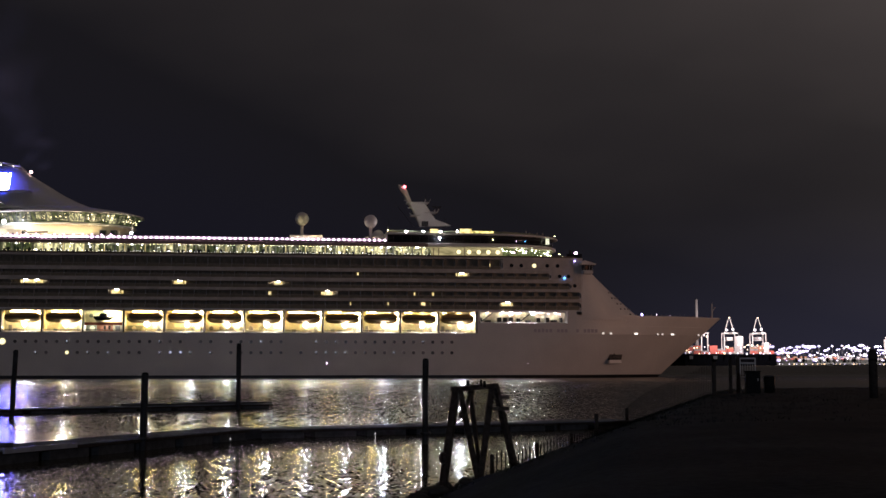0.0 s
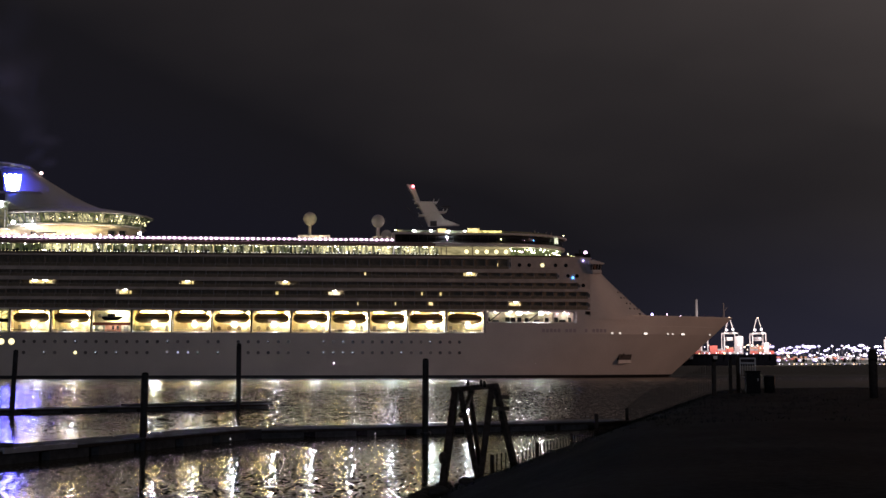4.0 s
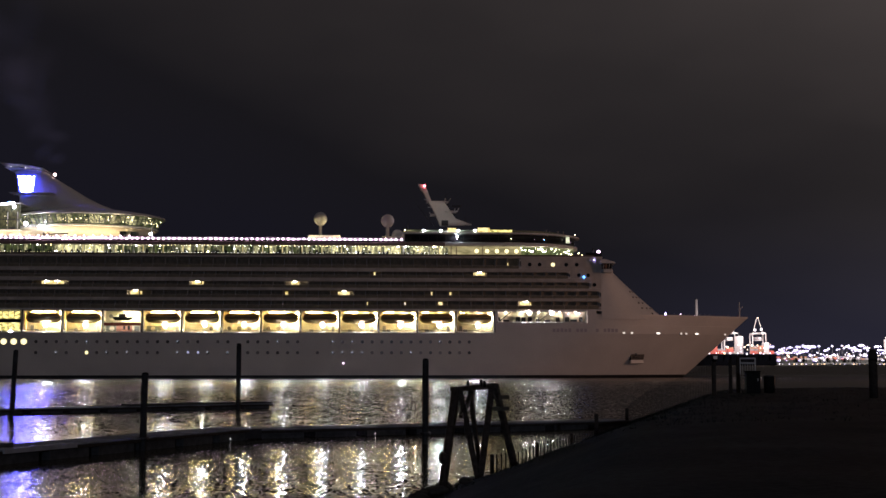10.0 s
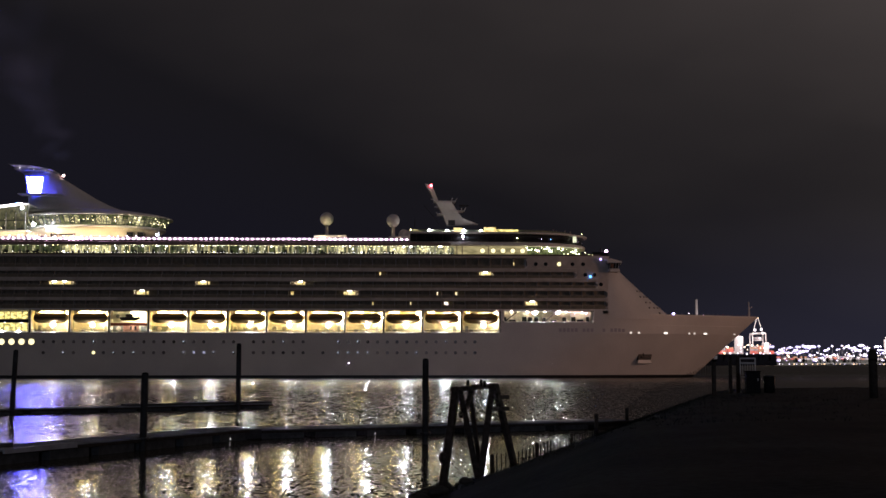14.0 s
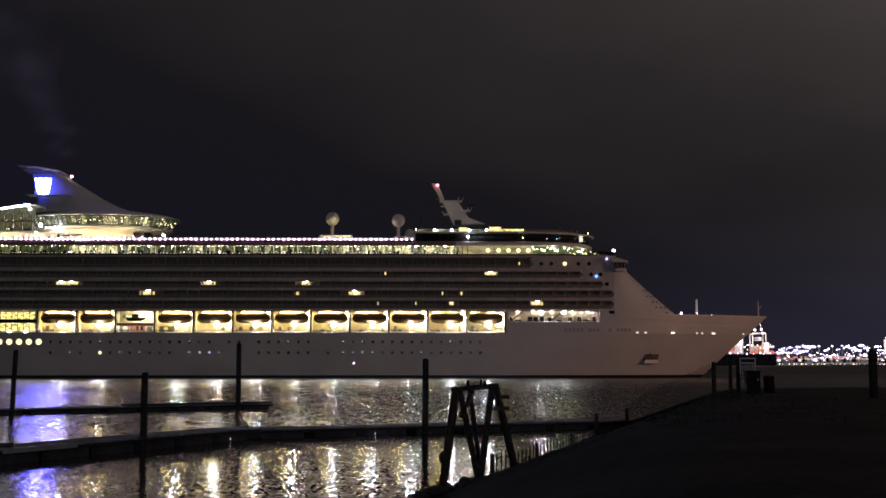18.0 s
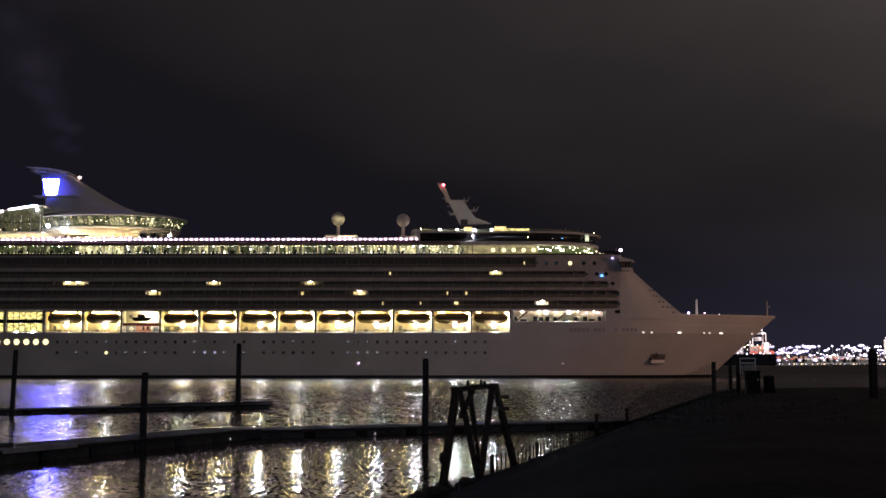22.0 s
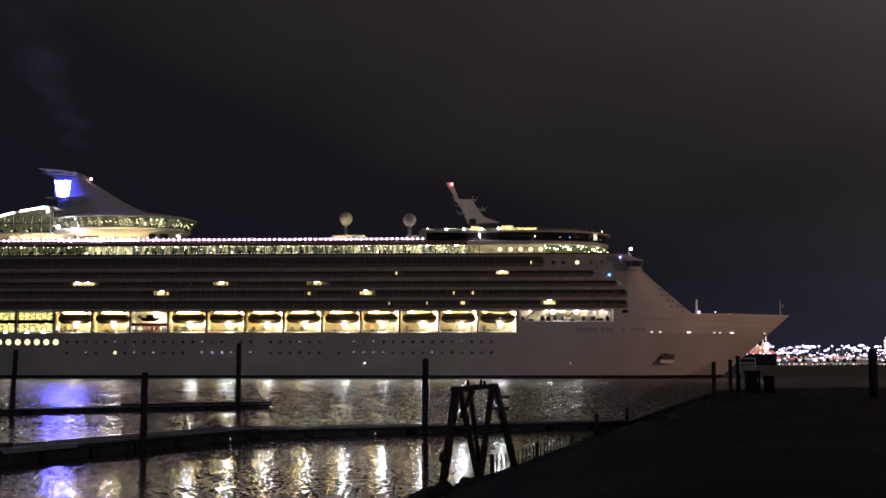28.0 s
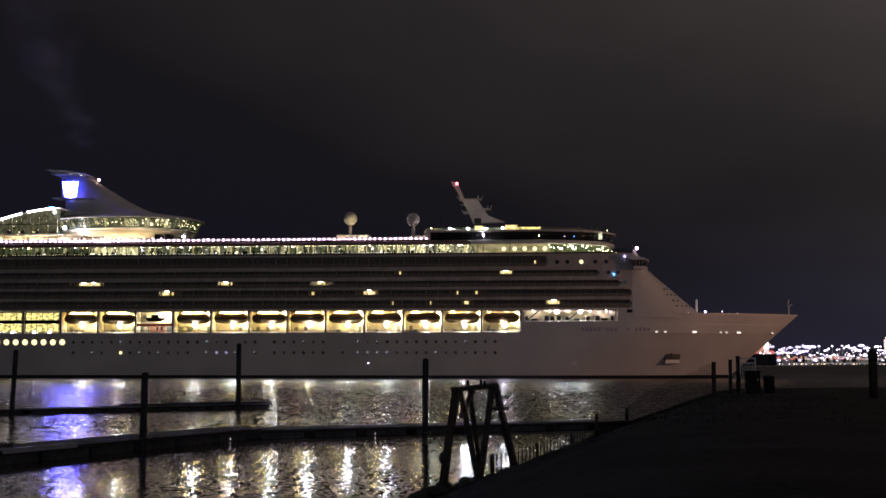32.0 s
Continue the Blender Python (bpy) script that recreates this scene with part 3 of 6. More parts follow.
def build_bank_things():
    build_fence("railing", "low dark iron railing along the foreshore", (1.7, 44.2), (8.4, 66.0), 0.95, 0.62, (0, 11, 22), 1.05, thick=0.019, top_level=0.98)
    build_fence("palisade_fence", "dark iron palisade fence running down the bank to the water", (15.0, 71.0), (13.6, 94.0), 1.75, 0.36, (), 1.8)
    for x, y, top, r in ((8.42, 70, 1.42, 0.10), (12.0, 83.2, 1.26, 0.11), (15.13, 71, 4.25, 0.10), (16.95, 75, 4.38, 0.09), (17.4, 75, 4.6, 0.10)):
        z = ground_height(x, y)
        p = thing("fence_post", "dark square timber post set in the bank", "post", group="bank posts")
        part("shaft", Mesh().box(x - r, x + r, y - r, y + r, z - 0.3, top, 0.02), TIMBER, p)
        part("cap", Mesh().box(x - r - 0.02, x + r + 0.02, y - r - 0.02, y + r + 0.02, top, top + 0.04, 0.01), TIMBER, p)
    x, y = 20.3, 60.0
    p = thing("bollard_post", "thick round dark timber post on the bank", "post")
    rows = [[(x + r * math.cos(k * math.pi / 7), y + r * math.sin(k * math.pi / 7), z) for k in range(14)] for r, z in ((0.2, ground_height(x, y) - 0.2), (0.2, 4.7), (0.16, 4.84), (0.05, 4.88))]
    part("shaft", Mesh().loft(rows), TIMBER, p)
    part("band", Mesh().tube((x, y, 4.35), (x, y, 4.43), 0.215, 0.215, 14), IRON, p)
    # gate with a pale tubular frame, and a cabinet before it
    g = thing("metal_gate", "pale galvanised tubular gate frame on the bank", "gate")
    z0 = ground_height(18.1, 75.5)
    for x in (17.65, 18.55):
        part("gate_post", Mesh().tube((x, 75.5, z0 - 0.2), (x, 75.5, 4.52), 0.035, 0.035, 8), GALV, g)
    for z in (4.50, 4.22, 3.4):
        part("gate_rail", Mesh().tube((17.65, 75.5, z), (18.55, 75.5, z), 0.036, 0.036, 8), GALV, g)
    for i in range(1, 6):
        part("gate_bar", Mesh().tube((17.65 + 0.15 * i, 75.5, 3.4), (17.65 + 0.15 * i, 75.5, 4.22), 0.014, 0.014, 6), GALV, g)
    c = thing("utility_cabinet", "dark steel utility cabinet standing on the bank", "cabinet")
    z0 = ground_height(18.0, 73)
    part("body", Mesh().box(17.35, 18.15, 72.7, 73.2, z0 - 0.1, 3.72, 0.03), IRON, c)
    part("lid", Mesh().box(17.31, 18.19, 72.66, 73.24, 3.72, 3.78, 0.02), IRON, c)
    part("door", Mesh().box(17.42, 18.08, 72.675, 72.70, z0 + 0.1, 3.66), IRON, c)
    part("handle", Mesh().box(17.98, 18.01, 72.645, 72.675, 3.2, 3.35), GALV, c)
    b = thing("rubbish_bin", "low dark bin beside the cabinet", "bin")
    z0 = ground_height(18.75, 73)
    part("body", Mesh().tube((18.72, 73.0, z0 - 0.05), (18.72, 73.0, 3.45), 0.3, 0.33, 14), IRON, b)
    part("lid", Mesh().tube((18.72, 73.0, 3.45), (18.72, 73.0, 3.53), 0.35, 0.2, 14), STEEL_DARK, b)
    # masts added, beyond the view, at the unseen lamps that light the ship
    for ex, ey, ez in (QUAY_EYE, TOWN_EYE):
        q = thing("unseen_lamp_mast", "tall grey mast added out of view at a lamp that lights the ship", "lamp")
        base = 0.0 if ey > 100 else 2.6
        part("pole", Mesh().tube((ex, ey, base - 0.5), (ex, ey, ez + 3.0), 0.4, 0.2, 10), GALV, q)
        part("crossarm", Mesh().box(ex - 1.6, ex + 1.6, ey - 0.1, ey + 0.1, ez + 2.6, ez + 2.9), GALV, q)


# ---------------------------------------------------------------- container port far across the water
PORT_D = 2000.0


def port_at(px, py, d=PORT_D):
    """Bearing and height, given on a scale of 0.893 m at 2000 m, as a place."""
    k = d / 2240.0
    return ((px - 784) * k, d, 4.22 + (643 - py) * k)


def build_port():
    rng = random.Random(11)
    m = Mesh()
    top, bot = [], []
    for i in range(181):
        x = -1500 + 20 * i
        h = 5.0 + 5.0 * abs(noise.noise((x * 0.004, 1.0, 2.0))) + 3.5 * noise.noise((x * 0.03, 7.0, 0)) + (4 if x > 480 else 0)
        top.append((x, 2090, max(3.5, h)))
        bot.append((x, 2060, -1))
    back = [(x, 2600, 3.0) for x, _, _ in top]
    m.loft([bot, top, back], closed=False, caps=False)
    thing("far_shore", "low dark far shore across the harbour", "shore", m, SHORE, kind="structure")
    quay = Mesh().box(-1400, 1500, 2020, 2075, -2, 2.6)
    thing("far_quay", "dark container quay wall across the harbour", "quay", quay, SHORE, kind="structure")
    # cranes
    for px in (1290, 1340):
        x, y, _ = port_at(px, 640, 2045)
        c = thing("quay_crane", "tall pale floodlit container crane with an A-frame top", "crane", group="quay cranes")
        k = 0.913
        w = 11.5 * k
        for sx in (-1, 1):
            for yy in (y - 9, y + 9):
                part("leg", Mesh().bar((x + sx * w, yy, 2.6), (x + sx * w, yy, 52), 1.3, 1.5), CRANE, c)
        for z in (22, 52):
            part("cross_beam", Mesh().bar((x - w, y - 9, z), (x + w, y - 9, z), 1.2, 1.6), CRANE, c)
            part("cross_beam", Mesh().bar((x - w, y + 9, z), (x + w, y + 9, z), 1.2, 1.6), CRANE, c)
        part("machinery_house", Mesh().box(x - 5, x + 5, y - 4, y + 16, 40, 46, 0.3), CRANE, c)
        for sx in (-1, 1):
            part("a_frame_leg", Mesh().bar((x + sx * w * 0.75, y, 52), (x + sx * 1.2, y, 76), 0.9, 0.9), CRANE, c)
        part("boom", Mesh().box(x - 2.2, x + 2.2, y - 34, y + 40, 50, 53, 0.2), CRANE, c)
        for z, dx in ((58, 3), (57, -7), (44, 0), (30, -8)):
            part("crane_lamp", Mesh().ball((x + dx, y - 12, z), 1.9 if z > 50 else 1.3), PORT_WHITE, c)
        part("mast_lamp", Mesh().ball((x, y - 1, 77), 1.0), PORT_WARM, c)
    # container ship
    s = thing("container_ship", "dark-hulled container ship at the quay, stacked with red containers", "ship")
    x0, x1 = port_at(1180, 640, 1990)[0], port_at(1369, 640, 1990)[0]
    rows = []
    for u, wd, rise in ((0.0, 2, 3), (0.06, 12, 1.5), (0.15, 15, 0), (0.9, 15, 0), (1.0, 12, 0)):
        x = x0 + (x1 - x0) * u
        rows.append([(x, 1990 - wd, 18 + rise), (x, 1990 - wd * 0.9, -1), (x, 1990 + wd * 0.9, -1), (x, 1990 + wd, 18 + rise)])
    part("hull", Mesh().loft(rows, smooth=False), CARGO_HULL, s)
    part("letter_bar", Mesh().box(*[port_at(1262, 640, 1970)[0], port_at(1269, 640, 1970)[0], 1974.6, 1974.9, 10.5, 15.5]), STEEL_DARK, s, "faint white letter on the hull, as a bar")
    part("letter_bar", Mesh().box(*[port_at(1220, 640, 1970)[0], port_at(1226, 640, 1970)[0], 1974.6, 1974.9, 10.5, 15.5]), STEEL_DARK, s, "faint white letter on the hull, as a bar")
    fx = port_at(1306, 640, 1990)[0]
    part("deckhouse", Mesh().box(fx - 3.0, fx + 4.0, 1976, 2002, 18, 46, 0.3), CRANE, s)
    part("deckhouse", Mesh().box(port_at(1347, 640, 1990)[0], port_at(1356, 640, 1990)[0], 1976.5, 1990, 18, 36, 0.3), CRANE, s)
    part("funnel", Mesh().box(fx - 3.0, fx + 3.5, 1984, 1996, 46, 50, 0.4), CARGO_HULL, s)
    for z in (22, 27, 32, 37):
        part("deck_lamp", Mesh().ball((fx, 1974.5, z), 1.3), PORT_WHITE, s)
    bx = x0 + 26
    i = 0
    while bx < x1 - 14:
        if abs(bx + 6 - fx) > 11:
            h = rng.choice((2, 3, 4, 5, 5))
            for j in range(h):
                part("container", Mesh().box(bx, bx + 11.8, 1977, 1979.4, 18.4 + 2.6 * j, 20.9 + 2.6 * j, 0.06), rng.choice((BOX_RED, BOX_RED, BOX_RUST, BOX_GREY)), s)
        bx += 12.6
        i += 1
    for i in range(15):
        px = x0 + 12 + (x1 - x0 - 20) * i / 14
        part("rail_lamp", Mesh().ball((px + rng.uniform(-3, 3), 1974, 18.8 + rng.uniform(-0.5, 1.5)), rng.choice((0.9, 1.2, 1.6))), rng.choice((PORT_WHITE, PORT_WHITE, PORT_WARM)), s)
    for i in range(26):
        part("work_lamp", Mesh().ball((x0 + 20 + rng.uniform(0, 148), 1974, 20 + rng.uniform(0, 13)), rng.choice((0.6, 0.9, 1.3))), rng.choice((PORT_WARM, PORT_WHITE)), s)
    # light masts of the container yard
    for i in range(52):
        px = 1366 + 204 * (i + rng.uniform(-0.7, 0.7)) / 51
        r = rng.random()
        py = rng.uniform(612, 621) if r < 0.5 else (rng.uniform(621, 631) if r < 0.85 else rng.uniform(631, 637))
        x, y, z = port_at(px, py, 2080)
        lm = thing("light_mast", "floodlight mast of the container yard, lit", "lamp", group="port light masts")
        part("mast", Mesh().tube((x, y, 2.5), (x, y, z), 0.3, 0.18, 6), STEEL_DARK, lm)
        heads = rng.choice((1, 1, 2, 2, 3, 3, 4))
        gap = rng.uniform(3.4, 4.6)
        if heads > 1:
            part("head_frame", Mesh().bar((x - gap * heads / 2, y, z), (x + gap * heads / 2, y, z), 0.3, 0.3), STEEL_DARK, lm)
        for q in range(heads):
            xa, za = x + gap * (q - (heads - 1) / 2), z + rng.uniform(-0.9, 0.9)
            rad = rng.choice((0.55, 0.7, 0.9, 1.1, 1.4))
            # bloom around the lamp, built as a larger emitting ball behind it
            part("lamp_bloom", Mesh().ball((xa, y + 0.6, za), rad * 2.0, 12, 6, 0.9), PORT_HALO, lm)
            part("lamp_head", Mesh().ball((xa, y - 2, za), rad, 10, 6, 0.9), rng.choice((PORT_WHITE, PORT_WHITE, PORT_WHITE, PORT_BLUE, PORT_BLUE, PORT_WARM)), lm)
    # large floodlights low by the quay
    for px, rad in ((1376, 2.4), (1390, 1.1), (1413, 1.7), (1440, 2.7), (1456, 1.3), (1479, 1.1), (1560, 1.5)):
        x, y, z = port_at(px, 638.5, 2074)
        lm = thing("quay_floodlight", "large low floodlight beside the far quay", "lamp", group="quay floodlights")
        part("post", Mesh().tube((x, y, 2.5), (x, y, z), 0.4, 0.3, 6), STEEL_DARK, lm)
        # the floodlight's glow, again as an emitting ball
        part("lamp_bloom", Mesh().ball((x, y + 0.6, z), rad * 1.45, 12, 6, 0.8), PORT_HALO, lm)
        part("lamp_head", Mesh().ball((x, y - 3, z), rad, 12, 6, 0.8), PORT_WHITE, lm)
    for i in range(96):
        px = 1182 + 386 * (i + rng.uniform(-0.7, 0.7)) / 95
        if rng.random() < 0.3:
            continue
        x, y, z = port_at(px, 645.2, 2016)
        q = thing("quay_lamp", "small white lamp low on the far quay edge", "lamp", group="quay edge lamps")
        part("bracket", Mesh().box(x - 0.3, x + 0.3, y, y + 4, 2.2, 2.6), GREY, q)
        part("lamp_head", Mesh().ball((x, y - 0.4, 2.5), rng.choice((0.45, 0.6, 0.75, 1.1))), rng.choice((PORT_WHITE, PORT_WHITE, PORT_WARM)), q)
    for i in range(34):
        x, y, _ = port_at(1368 + 200 * (i + rng.uniform(-0.4, 0.4)) / 33, 640, 2078)
        n = rng.choice((1, 1, 2))
        st = thing("container_stack", "stack of shipping containers in the floodlit yard", "containers", group="container stacks")
        for j in range(n):
            part("container", Mesh().box(x - 4, x + 3, y - 2, y + 2, 9.6 + 2.7 * j, 12.2 + 2.7 * j, 0.06), rng.choice((BOX_RUST, BOX_GREY, BOX_GREY, BOX_GREY, BOX_RUST, BOX_RED)), st)
        part("plinth", Mesh().box(x - 4.2, x + 3.2, y - 2.2, y + 2.2, 2.4, 9.6), SHORE, st)
    for i in range(56):
        px = rng.choice((rng.uniform(1372, 1410), rng.gauss(1478, 16), rng.uniform(1500, 1566)))
        x, y, z = port_at(px, rng.choice((626, 630, 634)) + rng.uniform(-2, 2), 2070)
        lm = thing("yard_lamp", "low working lamp among the containers of the yard", "lamp", group="yard lamps")
        part("pole", Mesh().tube((x, y, 2.5), (x, y, z), 0.2, 0.15, 6), STEEL_DARK, lm)
        part("lamp_head", Mesh().ball((x, y - 1, z), rng.choice((0.5, 0.7, 1.0, 1.5)), 10, 6, 0.8), rng.choice((PORT_WHITE, PORT_WHITE, PORT_BLUE, PORT_BLUE, PORT_WARM)), lm)
    gantry = thing("gantry_crane", "yellowish floodlit gantry crane behind the container ship", "crane")
    gx, gy, gz = port_at(1246, 590, 2050)
    for sx in (-5.0, 5.0):
        part("leg", Mesh().bar((gx + sx, gy, 2.6), (gx + sx, gy, gz), 1.6, 1.6), CRANE, gantry)
    part("cross_beam", Mesh().bar((gx - 7, gy, gz), (gx + 7, gy, gz), 2.0, 1.6), CRANE, gantry)
    part("cabin", Mesh().box(gx - 3, gx + 1, gy - 3, gy + 3, gz - 5.5, gz - 1.5, 0.2), CRANE, gantry)
    part("crane_lamp", Mesh().ball((gx + 3, gy - 4, gz - 6), 1.4), PORT_WARM, gantry)
    ch = thing("far_chimney", "tall slim pale chimney across the harbour", "chimney")
    x, y, top = port_at(1232.5, 531, 2150)
    part("stack", Mesh().tube((x, y, 2), (x, y, top), 3.2, 2.2, 14), CRANE, ch)
    part("rim", Mesh().tube((x, y, top), (x, y, top + 1.2), 2.5, 2.5, 14), STEEL_DARK, ch)
    tw = thing("pale_tower", "pale narrow tower among the port lights", "tower")
    x, y, _ = port_at(1567, 600, 2090)
    part("shaft", Mesh().box(x - 3, x + 6, y - 4, y + 4, 2, 43, 0.4), CRANE, tw)
    part("head", Mesh().box(x - 1, x + 4, y - 3, y + 3, 43, 47, 0.4), CRANE, tw)

# ---------------------------------------------------------------- the cruise ship; x forward from the radar mast, y to port, z up from the water
HALF = 19.3
STERN = -240.0


def stem(z):
    return 77.9 + 1.13 * z


def half_breadth(x, z):
    """Half the ship's breadth at a station and height."""
    k = min(max(z, 0), 12.5) / 12.5
    a = 15.0 + 31.0 * k
    e = stem(z)
    if x > a:
        return HALF * max(0.0, 1 - ((x - a) / (e - a)) ** (2.4 - 0.5 * k))
    if x < -215:
        return HALF * (1 - 0.18 * ((-215 - x) / 25) ** 2)
    return HALF


def hull_band(m, z0, z1, x_from, rows, cols):
    """Both sides of the hull between two heights, from a station to the stem."""
    grid = []
    for j in range(rows + 1):
        z = z0 + (z1 - z0) * j / rows
        line = []
        for i in range(cols + 1):
            u = i / cols
            x = x_from + (stem(z) - x_from) * (1 - (1 - u) ** 1.7)
            line.append((x, -half_breadth(x, z), z))
        for i in range(cols - 1, -1, -1):
            x, y, _ = line[i]
            line.append((x, -y, z))
        grid.append(line)
    m.loft(grid, closed=False, caps=False)


def front_line(z):
    """How far forward the sloping front of the superstructure reaches on the centre line."""
    return 55.4 + (30.1 - z) * 1.2


def superstructure_outline(z, n=18, flat=50.0):
    e = front_line(z)
    pts = []
    for i in range(n + 1):
        a = math.pi / 2 * i / n
        pts.append((flat + (e - flat) * math.sin(a) ** 0.9, -HALF * max(0.0, math.cos(a)) ** 0.62, z))
    return pts + [(x, -y, z) for x, y, _ in reversed(pts[:-1])]


def disc(m, c, r, depth, n=16):
    """A flat round pane facing the near side."""
    m.loft([[(c[0] + q * math.cos(2 * math.pi * k / n), c[1] + d, c[2] + q * math.sin(2 * math.pi * k / n)) for k in range(n)] for q, d in ((r, 0.0), (r, -depth), (r * 0.97, -depth))])


def rounded_frame(x0, x1, z0, z1, y, r, w, depth):
    """A frame with rounded corners around an opening in the near side."""
    def outline(o):
        pts = []
        for cx, cz, a0 in ((x1 - r, z1 - r, 0), (x0 + r, z1 - r, 90), (x0 + r, z0 + r, 180), (x1 - r, z0 + r, 270)):
            for k in range(5):
                a = radians(a0 + 22.5 * k)
                pts.append((cx + (r + o) * math.cos(a), cz + (r + o) * math.sin(a)))
        return pts
    inner, lip, outer = outline(0), outline(0.26), outline(0.26 + w)
    rows = [[(x, y + depth, z) for x, z in inner], [(x, y + 0.28, z) for x, z in inner], [(x, y, z) for x, z in lip], [(x, y, z) for x, z in outer], [(x, y + depth, z) for x, z in outer]]
    return Mesh().loft(rows, caps=False, smooth=False)


BAYS = [-132.8, -121.9, -110.95] + [-100.1 + 10.87 * i for i in range(12)]
ROWS = [19.4, 22.2, 25.0, 27.8, 30.6]
ROW_TOP = [21.8, 24.7, 27.2, 30.0, 33.7]
ROW_END = [49.3, 49.3, 46.5, 40.5, 26.5]
CELL = 3.3
Z_OPEN, Z_TOP = 12.75, 18.75


def build_lifeboat(owner, x0, x1, number):
    """An enclosed orange lifeboat with its canopy, slung under its davits."""
    cx, y, z = (x0 + x1) / 2 + 0.1, -18.0, 16.72
    a = (x1 - x0) / 2 - 0.6
    keel = []
    for s in range(17):
        u = math.sin(math.pi / 2 * (-1 + 2 * s / 16))
        q = max(0.0, 1 - abs(u) ** 7) ** 0.5
        w, d = 1.25 * max(0.08, q), 1.48 * max(0.42, q)
        lift = 0.12 * abs(u) ** 2
        keel.append([(cx + a * u, y + w * math.cos(t), z + lift - d * max(0, math.sin(t)) ** 0.8) for t in [math.pi * k / 10 for k in range(11)]])
    boat = part("lifeboat", Mesh().loft(keel, closed=True), BOAT_ORANGE, owner, "enclosed dark orange lifeboat hung in its lit bay")
    top = []
    for s in range(17):
        u = math.sin(math.pi / 2 * (-1 + 2 * s / 16))
        q = max(0.0, 1 - abs(u) ** 7) ** 0.5
        w, d = 1.2 * max(0.08, q), 1.24 * max(0.45, q)
        lift = 0.12 * abs(u) ** 2
        top.append([(cx + a * 0.985 * u, y + w * math.cos(t), z + 0.03 + lift + d * max(0, math.sin(t)) ** 0.75) for t in [math.pi * k / 10 for k in range(11)]])
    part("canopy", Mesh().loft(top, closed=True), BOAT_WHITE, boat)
    part("conning_dome", Mesh().box(cx - a * 0.62, cx - a * 0.40, y - 0.5, y + 0.5, z + 0.75, z + 1.35, 0.12), BOAT_WHITE, boat)
    part("rubbing_strake", Mesh().box(cx - a * 0.92, cx + a * 0.92, y - 1.30, y - 1.2, z - 0.02, z + 0.12, 0.03), STEEL_DARK, boat)
    for sx, h in ((-0.55, 0.35), (0.05, 0.18), (0.6, 0.3)):
        part("hook_gear", Mesh().box(cx + a * sx - 0.45, cx + a * sx + 0.45, y - 0.4, y + 0.4, z + 0.95, z + 1.1 + h, 0.08), BOAT_WHITE, boat)
    part("grab_rail", Mesh().tube((cx - a * 0.8, y - 0.9, z + 0.75), (cx + a * 0.8, y - 0.9, z + 0.75), 0.04, 0.04, 5), STEEL_DARK, boat)
    for sx in (-0.74, 0.74):
        part("fall_wire", Mesh().tube((cx + a * sx, y, z + 0.7), (cx + a * sx, y, Z_TOP), 0.06, 0.06, 6), STEEL_DARK, boat)
        part("davit_arm", Mesh().plate([(cx + a * sx - 0.22, Z_TOP), (cx + a * sx - 0.22, 18.1), (cx + a * sx + 0.22, 18.1), (cx + a * sx + 0.22, Z_TOP)], -18.6, -15.1), CREAM, boat)


